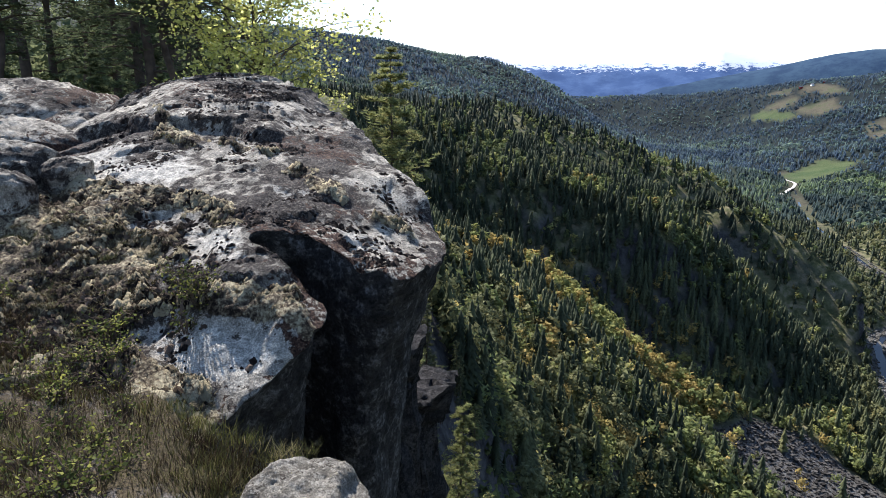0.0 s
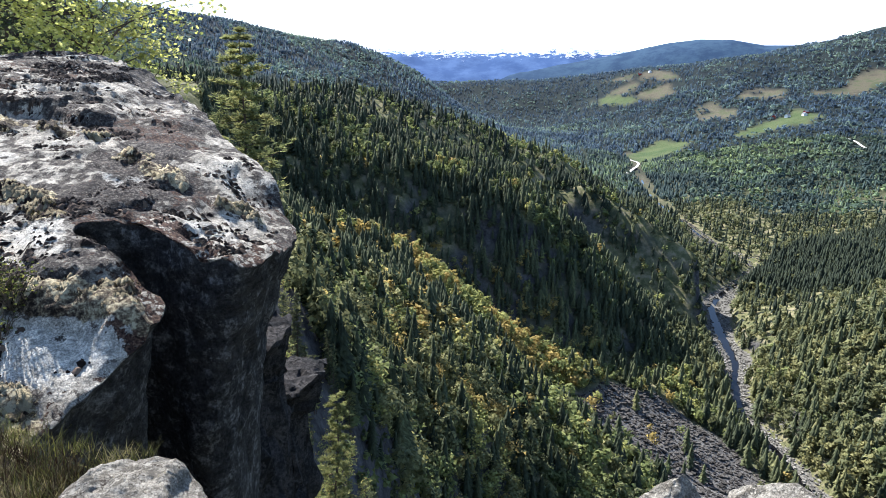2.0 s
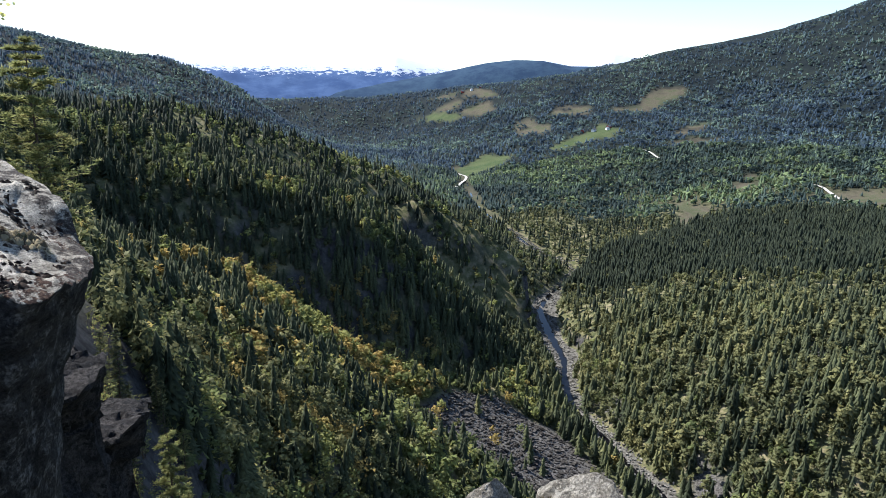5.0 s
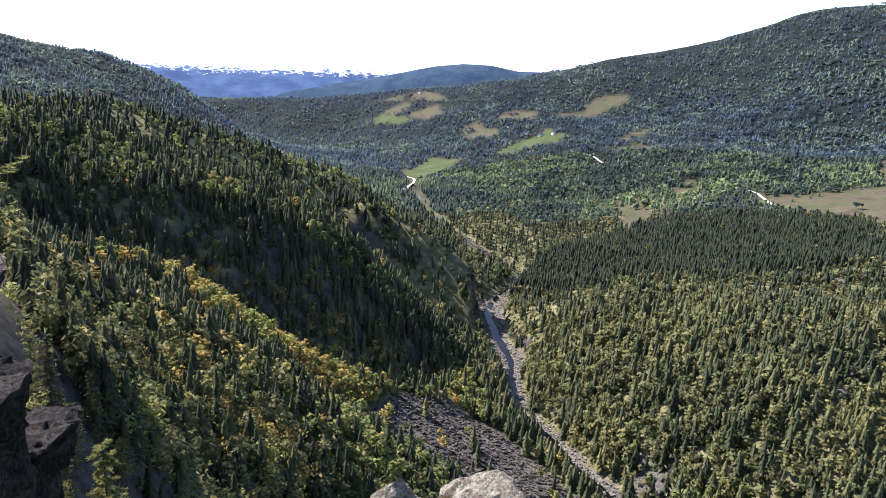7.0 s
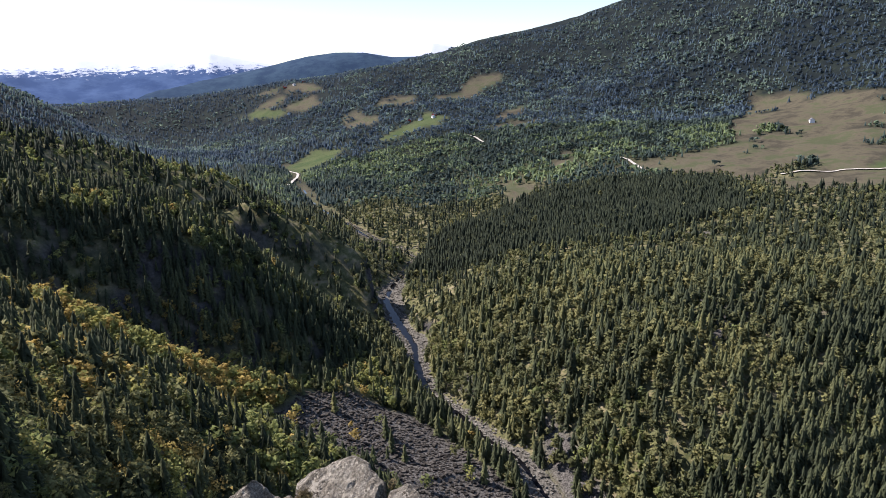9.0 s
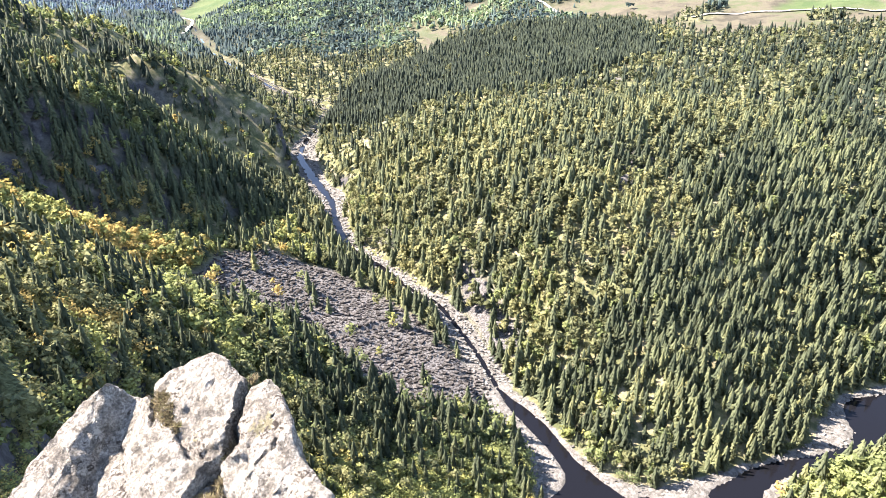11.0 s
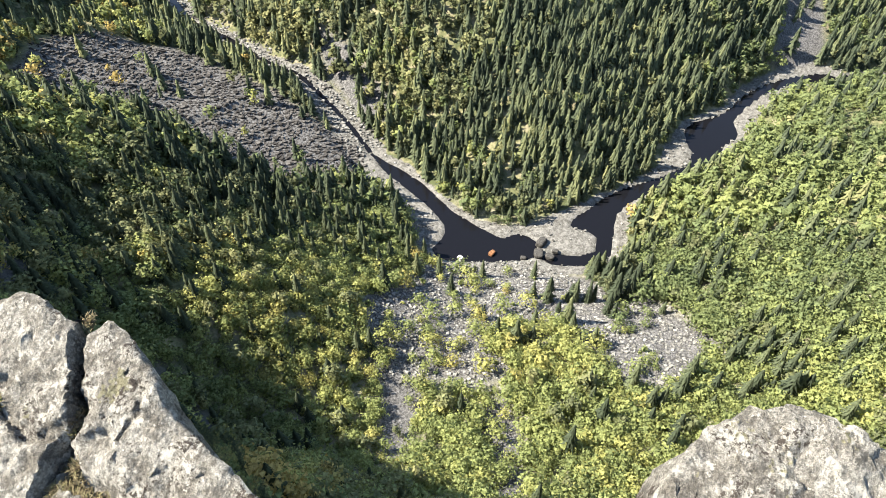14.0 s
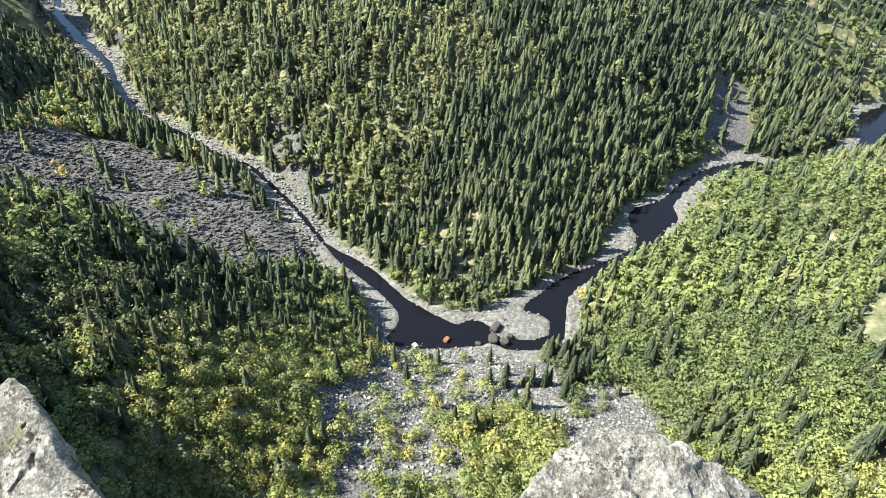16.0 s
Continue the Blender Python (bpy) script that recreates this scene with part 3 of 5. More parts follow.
def joined(templates, choice, pos, scale, turn, tone):
    """Many trees as one mesh: each a scaled, turned template at its place, with its own tone. Returns verts, triangles, tones, normals."""
    vs, fs, ts, ns, off = [], [], [], [], 0
    for t, (v, f, *nrm) in enumerate(templates):
        m = np.nonzero(choice == t)[0]
        if not len(m):
            continue
        c, s = np.cos(turn[m]), np.sin(turn[m])
        q = v[None] * np.stack([scale[m, 0], scale[m, 0], scale[m, 1]], 1)[:, None]
        w = np.stack([q[..., 0] * c[:, None] - q[..., 1] * s[:, None], q[..., 0] * s[:, None] + q[..., 1] * c[:, None], q[..., 2]], 2) + pos[m][:, None]
        vs.append(w.reshape(-1, 3))
        if nrm:
            e = nrm[0][None]
            ns.append(np.stack([e[..., 0] * c[:, None] - e[..., 1] * s[:, None], e[..., 0] * s[:, None] + e[..., 1] * c[:, None], np.repeat(e[..., 2], len(m), 0)], 2).reshape(-1, 3))
        fs.append((f[None] + (off + np.arange(len(m)) * len(v))[:, None, None]).reshape(-1, 3))
        ts.append(np.repeat(tone[m], len(v)))
        off += len(m) * len(v)
    return np.concatenate(vs), np.concatenate(fs), np.concatenate(ts), np.concatenate(ns) if ns else None


def scatter(r0, r1, az0, az1, spacing):
    """Jittered places over a ring sector, about one per spacing squared, trees only where the land bears them."""
    g = rng
    n = int((r1 ** 2 - r0 ** 2) / 2 * radians(az1 - az0) / spacing ** 2)
    r = np.sqrt(g.uniform(r0 ** 2, r1 ** 2, n))
    a = np.radians(g.uniform(az0, az1, n))
    return r * np.sin(a), r * np.cos(a)


# dense spruce planting, and slopes too steep for more than a few trees
PLANTATION = [(470, 640), (560, 690), (800, 730), (960, 640), (980, 480), (800, 360), (600, 400), (480, 520)]
BARE_SLOPES = [[(-10, 440), (40, 470), (60, 440), (30, 400)], [q[:2] for q in BROW] + [q[:2] for q in FOOT[-2:0:-1]]]


def woods(r0, r1, az0, az1, spacing):
    x, y = scatter(r0, r1, az0, az1, spacing)
    p = flat(x, y)
    g = rng
    db, zr, dw = river_at(x, y)
    keep = db > 1.5
    sc = scree_at(x, y)
    keep &= g.random(len(x)) > sc * np.where(x < 235, 0.95, np.where((y > 185) & (x > 270), 0.5, 0.985)) * np.where((y < 130) & (np.hypot(x - 158, (y - 36) * 0.6) < 17), 0.12, np.where(y < 130, 0.94, 1))
    keep &= meadow_at(x, y) < 0.35 + 0.6 * (g.random(len(x)) < 0.07)
    keep &= fbm(p, 35, 3, 41) > -0.78 + 0.12 * g.random(len(x))
    keep &= np.min([line_dist(x, y, [(*q, 0) for q in r])[0] for r in ROADS], 0) > 9
    bare = np.max([soft_inside(x, y, q, 12) for q in BARE_SLOPES], 0)
    keep &= g.random(len(x)) > 0.3 * bare
    x, y, p = x[keep], y[keep], p[keep]
    z = ground(x, y)
    slope = np.hypot(ground(x + 2, y) - z, ground(x, y + 2) - z) / 2
    keep = slope < 6
    x, y, z, p = x[keep], y[keep], z[keep], p[keep]
    plant = soft_inside(x, y, PLANTATION, 15)
    low = smooth(35, 80, x) * (1 - smooth(165, 215, x)) * (1 - smooth(130, 190, y))          # leafy talus under the cliff
    hill = smooth(32, 4, y - 0.25 * (x - 240) + 0.35 * np.maximum(0, x - 300)) * (x > 120) * (x < 480)
    across = smooth(0, 40, 0.62 * x - 0.4 * y + 30) * (x > 290)
    far_off = smooth(900, 1300, np.hypot(x, y))
    patch = fbm(p, 38, 4, 51) * (1 - far_off) + 1.5 * fbm(p, 190, 4, 52) * far_off
    gully = inside(x, y, [q[:2] for q in BROW] + [q[:2] for q in FOOT[::-1]])
    leafy = np.clip(0.03 + 1.25 * patch, 0.02, 0.7) * (1 - plant) * np.where(gully, 0.1, 1) * (1 - 0.75 * np.clip(across, 0, 1) * (y > -20))
    leafy = leafy + 0.2 * np.exp(-(line_dist(x, y, CREST_NEAR)[0] / 60) ** 2) * (1 - plant)
    leafy = leafy + 0.6 * np.exp(-(line_dist(x, y, RIB)[0] / 60) ** 2) * smooth(50, 100, x) + 0.22 * (x < 260) * (y > 230) * (y < 800) * ~gully * (smooth(80, 120, x + 0.2 * (y - 500)))
    leafy = leafy + 0.2 * (x < 165) * (x > 20) * (y > 230) * (y < 445) * ~gully
    leafy = leafy + 0.2 * (x < 75) * (y > 40) * (y < 240)
    leafy = leafy + 0.25 * (x > 105) * (x < 235) * (y > 110) * (y < 290)
    leafy = leafy + (0.93 - leafy) * np.clip(low, 0, 1)
    leafy = leafy + (0.86 - leafy) * np.clip(hill, 0, 1) * (1 - np.clip(low, 0, 1))
    u = g.random(len(x))
    kind = np.where(u < leafy, 1, 0)
    pine = (g.random(len(x)) < (0.10 + 0.42 * (across > 0.5) * (plant < 0.5) * (y > 150) + 0.45 * (x < 140) * (y < 300) + 0.15 * (fbm(p, 60, 2, 61) > 0.2))) & (kind == 0)
    kind[pine] = 2
    return x, y, z, kind, plant, low, hill, across


SPRUCE_MID = [skirt_tree(0.2, 13, 8, 10 + i) for i in range(5)]
SPRUCE_LOW = [skirt_tree(0.22, 7, 5, 15 + i) for i in range(5)]
SPRUCE_FAR = [skirt_tree(0.2, 3, 5, 20 + i) for i in range(4)]
SPRUCE_VERY_FAR = [skirt_tree(0.2, 1, 4, 30 + i) for i in range(3)]
LEAF_MID = [leaf_tree(0.36, 190, 0.056, 40 + i, 0.08, 16) for i in range(4)]
LEAF_FAR = [leaf_tree(0.30, 70, 0.085, 50 + i, 0.12, 9) for i in range(4)]
LEAF_THIN = [leaf_tree(0.32, 22, 0.15, 65 + i, 0.1, 6) for i in range(3)]
LEAF_VERY_FAR = [leaf_tree(0.33, 8, 0.3, 60 + i, 0.1, 4) for i in range(3)]
PINE_MID = [leaf_tree(0.22, 150, 0.05, 70 + i, 0.22, 18, 0.6) for i in range(4)]
PINE_FAR = [leaf_tree(0.20, 40, 0.084, 80 + i, 0.25, 9, 0.7) for i in range(4)]
PINE_THIN = [leaf_tree(0.2, 18, 0.13, 85 + i, 0.25, 6, 0.7) for i in range(3)]


def forest(name, label, x, y, z, templates, mat, h, tone, wide=1.0):
    n = len(x)
    if not n:
        return
    h = h * rng.uniform(0.5, 1.25, n)
    sc = np.stack([h * wide * rng.uniform(0.8, 1.25, n), h], 1)
    v, f, t, nrm = joined(templates, rng.integers(0, len(templates), n), np.stack([x, y, z - 0.3], 1), sc, rng.uniform(0, 6.28, n), tone)
    tagged(part(name, mesh_of(name, v, f, False, {"tone": t}, nrm), mat), label, "forest", kind="stuff")


for r0, r1, az0, az1, spacing, lod in ((112, 260, -3, 28, 3.5, 0), (60, 260, 28, 122, 3.1, 0), (260, 620, -8, 108, 3.85, 1), (620, 1150, -12, 104, 7.0, 2), (1150, 1750, -16, 92, 7.4, 3), (1750, 2500, -20, 90, 10.0, 4), (2500, 2950, 40, 84, 13.0, 4), (2500, 3650, -15, 40, 14.0, 4)):
    x, y, z, kind, plant, low, hill, across = woods(r0, r1, az0, az1, spacing)
    n = len(x)
    tone = np.clip(0.45 + 0.25 * rng.normal(size=n) + 0.55 * fbm(flat(x, y), 50, 2, 71), 0, 1)
    # Far bank and the slope above the brow: lower tone imitates shade.
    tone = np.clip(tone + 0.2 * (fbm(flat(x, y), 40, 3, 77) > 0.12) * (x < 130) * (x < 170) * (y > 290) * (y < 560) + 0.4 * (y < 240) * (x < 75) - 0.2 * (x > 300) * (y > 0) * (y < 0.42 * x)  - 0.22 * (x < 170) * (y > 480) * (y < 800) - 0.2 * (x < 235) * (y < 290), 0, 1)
    tone = np.clip(tone + smooth(1000, 1300, np.hypot(x, y)) * (0.75 * fbm(flat(x, y), 170, 4, 79) - 0.05), 0, 1)
    grown = 13.8 + 3.5 * fbm(flat(x, y), 80, 2, 81)
    s_t, l_t, p_t = [(SPRUCE_MID, LEAF_MID, PINE_MID), (SPRUCE_LOW, LEAF_FAR, PINE_FAR), (SPRUCE_FAR, LEAF_THIN, PINE_THIN), (SPRUCE_VERY_FAR, LEAF_VERY_FAR, LEAF_VERY_FAR), (SPRUCE_VERY_FAR, LEAF_VERY_FAR, LEAF_VERY_FAR)][lod]
    far = lod >= 3
    m = kind == 0
    # Left-slope spruces are toned down further in place of shade.
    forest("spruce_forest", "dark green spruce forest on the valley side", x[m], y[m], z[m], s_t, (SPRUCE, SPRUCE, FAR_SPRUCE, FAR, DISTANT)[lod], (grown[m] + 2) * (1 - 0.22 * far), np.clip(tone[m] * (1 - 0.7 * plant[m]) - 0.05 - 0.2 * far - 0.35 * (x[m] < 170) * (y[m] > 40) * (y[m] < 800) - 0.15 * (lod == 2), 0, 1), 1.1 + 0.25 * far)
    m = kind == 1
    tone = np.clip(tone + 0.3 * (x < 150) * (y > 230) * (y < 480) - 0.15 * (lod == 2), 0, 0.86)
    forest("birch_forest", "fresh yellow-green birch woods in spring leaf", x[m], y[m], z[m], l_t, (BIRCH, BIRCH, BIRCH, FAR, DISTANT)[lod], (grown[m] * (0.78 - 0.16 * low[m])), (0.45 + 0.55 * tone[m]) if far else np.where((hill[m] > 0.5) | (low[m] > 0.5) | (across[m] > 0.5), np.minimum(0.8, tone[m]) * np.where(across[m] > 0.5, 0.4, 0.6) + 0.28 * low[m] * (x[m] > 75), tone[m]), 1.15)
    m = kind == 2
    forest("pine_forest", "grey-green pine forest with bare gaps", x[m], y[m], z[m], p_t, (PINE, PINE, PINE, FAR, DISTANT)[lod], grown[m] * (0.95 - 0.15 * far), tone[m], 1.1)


# bushes and saplings between the trees on the steep lower slopes
x, y = scatter(60, 290, 2, 112, 3.4)
m = (river_at(x, y)[0] > 0.5) & (rng.random(len(x)) > scree_at(x, y) * np.where(np.hypot(x - 150, (y - 34) * 0.6) < 15, 0.4, 0.985)) & (x < 235 - 0.3 * np.abs(y))
x, y = x[m], y[m]
BUSH = [leaf_tree(0.55, 26, 0.26, 90 + i, 0.0, 5) for i in range(4)]
forest("undergrowth", "leafy bushes and saplings under the cliff", x, y, ground(x, y), BUSH, BIRCH, np.full(len(x), 3.2), np.clip(0.3 + 0.5 * fbm(flat(x, y), 25, 3, 75) + 0.2 * rng.normal(size=len(x)), 0, 0.62), 1.0)

# the planted stand: slim spruces in close ranks
x, y = rng.uniform(460, 990, 11000), rng.uniform(350, 740, 11000)
m = soft_inside(x, y, PLANTATION, 15) > rng.random(len(x))
x, y = x[m], y[m]
m = (river_at(x, y)[0] > 2) & (meadow_at(x, y) < 0.3)
forest("spruce_plantation", "close-planted dark spruce stand", x[m], y[m], ground(x[m], y[m]), SPRUCE_FAR, FAR_SPRUCE, np.full(m.sum(), 15.0), 0.35 * rng.random(m.sum()), 0.85)


# ---- loose stones ----
def stone_shape(seed, flatness):
    g = np.random.default_rng(seed)
    v = np.array([(sx, sy, sz) for sx in (-1, 1) for sy in (-1, 1) for sz in (-1, 1)], float) * g.uniform(0.32, 0.6, (8, 3)) * [1, 0.8, flatness]
    f = [(0, 1, 3), (0, 3, 2), (4, 6, 7), (4, 7, 5), (0, 4, 5), (0, 5, 1), (2, 3, 7), (2, 7, 6), (0, 2, 6), (0, 6, 4), (1, 5, 7), (1, 7, 3)]
    return v, np.array(f)


STONES = [stone_shape(200 + i, 0.6 + 0.1 * (i % 3)) for i in range(8)]


def stone_material(name, dark, light):
    m, nt, b = material(name, 0.9)
    col = ramp(nt, attr(nt, "tone"), [(0.0, dark), (1.0, light)])
    nt.links.new(grain(nt, col, 1.5, 0.65, 1.3), b.inputs["Base Color"])
    bump(nt, b, noise_out(nt, 5, 6, 0.7), 0.6, 0.1)
    return m


def stones(name, label, x, y, size, mat):
    n = len(x)
    z = ground(x, y) + 0.12 * size
    v, f, t, _ = joined(STONES, rng.integers(0, len(STONES), n), np.stack([x, y, z], 1), np.stack([size, size * rng.uniform(0.7, 1.2, n)], 1), rng.uniform(0, 6.28, n), rng.random(n))
    tagged(part(name, mesh_of(name, v, f, False, {"tone": t}), mat), label, "stones", kind="stuff")


SCREE_STONE = stone_material("scree_stone", (0.020, 0.018, 0.016), (0.088, 0.08, 0.07))
FAN_STONE = stone_material("fan_stone", (0.06, 0.056, 0.048), (0.25, 0.235, 0.2))
RIVER_STONE = stone_material("river_stone", (0.05, 0.046, 0.039), (0.23, 0.215, 0.185))
for poly, n, s0, s1, mat, label in ((SCREE_FIELDS[0], 11500, 0.6, 2.6, SCREE_STONE, "dark grey blocky boulders of a bare scree"), (SCREE_FIELDS[1], 15000, 0.3, 1.6, FAN_STONE, "pale rubble of a scree fan under the cliff")):
    p = np.array(poly)
    x, y = rng.uniform(p[:, 0].min() - 6, p[:, 0].max() + 6, n), rng.uniform(p[:, 1].min() - 6, p[:, 1].max() + 6, n)
    m = soft_inside(x, y, poly, 5) > rng.random(n)
    stones("scree_boulders", label, x[m], y[m], s0 + (s1 - s0) * rng.random(m.sum()) ** 3, mat)
for line, n in ((RIVER, 900), (RAPIDS[:15], 11000)):
    a = spline(line, 400)
    i = rng.integers(0, 400, n)
    t = np.gradient(a[:, :2], axis=0)
    nrm = np.stack([-t[:, 1], t[:, 0]], 1) / np.linalg.norm(t, axis=1, keepdims=True)
    off = rng.uniform(-1, 1, n) * (a[i, 4] + 2)
    keep = np.abs(off) > a[i, 3] * rng.uniform(0.2 if line is not RIVER else 0.95, 1.1, n)
    p = (a[i, :2] + nrm[i] * off[:, None] + rng.normal(size=(n, 2)))[keep]
    stones("river_stones", "pale rounded stones along the river bed", p[:, 0], p[:, 1], 0.35 + 1.7 * rng.random(len(p)) ** 3, RIVER_STONE)

n = 9000
x, y = rng.uniform(185, 500, n), rng.uniform(-60, 205, n)
db, zr, dw = river_at(x, y)
m = (db < 2) & (dw > -1.0) & (zr == POOL_LEVEL)
stones("river_stones", "pale shingle bars beside the dark pools", x[m], y[m], 0.25 + 1.5 * rng.random(m.sum()) ** 5, RIVER_STONE)

# single blocks at the outlet of the pool
BLOCK_DARK = stone_material("wet_block", (0.05, 0.046, 0.04), (0.14, 0.13, 0.115))
BLOCK_PALE = stone_material("white_block", (0.35, 0.33, 0.30), (0.5, 0.48, 0.44))
BLOCK_RUST = stone_material("rusty_block", (0.16, 0.075, 0.035), (0.24, 0.12, 0.06))


def river_block(x, y, size, mat, label, seed):
    """A worn block: a box cut into facets, its corners rounded."""
    g = np.random.default_rng(seed)
    bm = bmesh.new()
    bmesh.ops.create_icosphere(bm, subdivisions=3, radius=1.0)
    for v in bm.verts:
        c = v.co
        k = (abs(c.x) ** 4 + abs(c.y) ** 4 + abs(c.z) ** 4) ** -0.25
        v.co = c * k
    p = np.array([v.co[:] for v in bm.verts])
    d = 1 + 0.22 * fbm(p, 1.1, 4, seed)
    stretch = np.array([1.0, g.uniform(0.65, 0.9), g.uniform(0.45, 0.65)]) * size * 0.5
    for v, k in zip(bm.verts, d):
        v.co = [q * k * e for q, e in zip(v.co, stretch)]
    ob = part("river_boulder", bm, mat)
    ob.matrix_basis = pose(x, y, max(POOL_LEVEL, float(ground([x], [y])[0])) + 0.18 * size, 0, 0, g.uniform(0, 360))
    return tagged(ob, label, "boulder", "blocks at the pool outlet")


RIVER_BLOCKS = [(238, 70, 6.5, BLOCK_DARK, "large dark grey river boulder beside the gravel island"), (230, 68, 6.0, BLOCK_DARK, "flat dark grey river boulder at the pool outlet"), (231, 62, 5.0, BLOCK_DARK, "dark grey river boulder between pool and rubble"),
                (236, 61, 3.5, BLOCK_DARK, "small dark river boulder beside the gravel island"), (224, 74, 3.2, BLOCK_DARK, "low dark river boulder at the pool's edge"), (208, 103, 3.2, BLOCK_PALE, "white boulder standing in the dark pool"), (219, 90, 4.0, BLOCK_RUST, "rust-brown boulder in the shallow of the pool")]
for i, (x, y, size, mat, label) in enumerate(RIVER_BLOCKS):
    river_block(x, y, size, mat, label, 400 + i)

# ---- the cliff top: rocks ----
BOULDER_ROCK, nt, b = material("lichen_boulder", 0.9, 0.15)
pale = ramp(nt, noise_out(nt, 7, 8, 0.75), [(0.40, (0.24, 0.215, 0.172)), (0.60, (0.55, 0.495, 0.40))])
pale = mix(nt, math_node(nt, "MULTIPLY", attr(nt, "bare"), 0.8), pale, (0.58, 0.54, 0.46))
pale = grain(nt, grain(nt, pale, 30, 0.6, 1.3, 6), 130, 0.6, 1.35, 3)
wide = math_node(nt, "MULTIPLY", noise_out(nt, 1.6, 3, 0.5), 0.45)
fleck = math_node(nt, "ADD", math_node(nt, "MULTIPLY", noise_out(nt, 15, 9, 0.74), 0.55), wide)
fleck = math_node(nt, "SUBTRACT", fleck, math_node(nt, "MULTIPLY", attr(nt, "bare"), 0.055))
crust = grey_ramp(nt, fleck, 0.488, 0.498)
col = mix(nt, crust, pale, ramp(nt, noise_out(nt, 60, 6, 0.7), [(0.40, (0.012, 0.010, 0.009)), (0.52, (0.05, 0.04, 0.033)), (0.62, (0.16, 0.14, 0.115))]))
film = math_node(nt, "ADD", math_node(nt, "MULTIPLY", noise_out(nt, 1.0, 3), 0.5), math_node(nt, "MULTIPLY", noise_out(nt, 18, 8, 0.72), 0.5))
film = math_node(nt, "SUBTRACT", film, math_node(nt, "MULTIPLY", attr(nt, "bare"), 0.2))
col = mix(nt, grey_ramp(nt, film, 0.545, 0.555), col, ramp(nt, noise_out(nt, 70, 5, 0.7), [(0.40, (0.016, 0.008, 0.006)), (0.52, (0.07, 0.038, 0.026)), (0.62, (0.15, 0.095, 0.06))]))
tan = math_node(nt, "ADD", math_node(nt, "MULTIPLY", noise_out(nt, 2.5, 4, 0.6), 0.5), math_node(nt, "MULTIPLY", noise_out(nt, 48, 6, 0.7), 0.5))
mat_col = ramp(nt, tan, [(0.43, (0.018, 0.012, 0.008)), (0.48, (0.085, 0.062, 0.04)), (0.52, (0.23, 0.18, 0.11)), (0.57, (0.48, 0.41, 0.26))])
mat_edge = math_node(nt, "ADD", math_node(nt, "MULTIPLY", attr(nt, "moss"), 0.6), math_node(nt, "MULTIPLY", noise_out(nt, 14, 6, 0.75), 0.6))
col = mix(nt, grey_ramp(nt, mat_edge, 0.56, 0.62), col, mat_col)
# Side wall darkened: black lichen, plus the overhang's shade put into the colour.
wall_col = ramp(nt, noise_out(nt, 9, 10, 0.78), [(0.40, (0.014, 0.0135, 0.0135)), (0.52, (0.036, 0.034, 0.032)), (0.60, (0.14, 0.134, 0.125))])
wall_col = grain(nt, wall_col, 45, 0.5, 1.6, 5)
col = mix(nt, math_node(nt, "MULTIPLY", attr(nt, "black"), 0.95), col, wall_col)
nt.links.new(col, b.inputs["Base Color"])
bump(nt, b, math_node(nt, "ADD", noise_out(nt, 26, 10, 0.75), math_node(nt, "MULTIPLY", crust, 0.2)), 1.0, 0.035)
PALE_ROCK = rock("pale_granite", (0.165, 0.146, 0.116), (0.35, 0.32, 0.262), (0.07, 0.056, 0.044), 0.07, (0.555, 0.58), ((0.14, 0.12, 0.07), (0.26, 0.24, 0.15)), (0.62, 0.64), 0.3, 0.85)
# Cliff blocks: the shade they stand in is put into this dark colour.
CLIFF_ROCK = rock("shaded_cliff", (0.02, 0.019, 0.019), (0.06, 0.055, 0.052), (0.012, 0.012, 0.012), 1.0, (0.5, 0.56), None, (0.6, 0.66), 0.08)
MOSS = foliage("dry_moss", [(0.0, (0.05, 0.035, 0.02)), (0.4, (0.12, 0.095, 0.05)), (0.8, (0.22, 0.18, 0.095)), (1.0, (0.13, 0.13, 0.045))], 0.05)


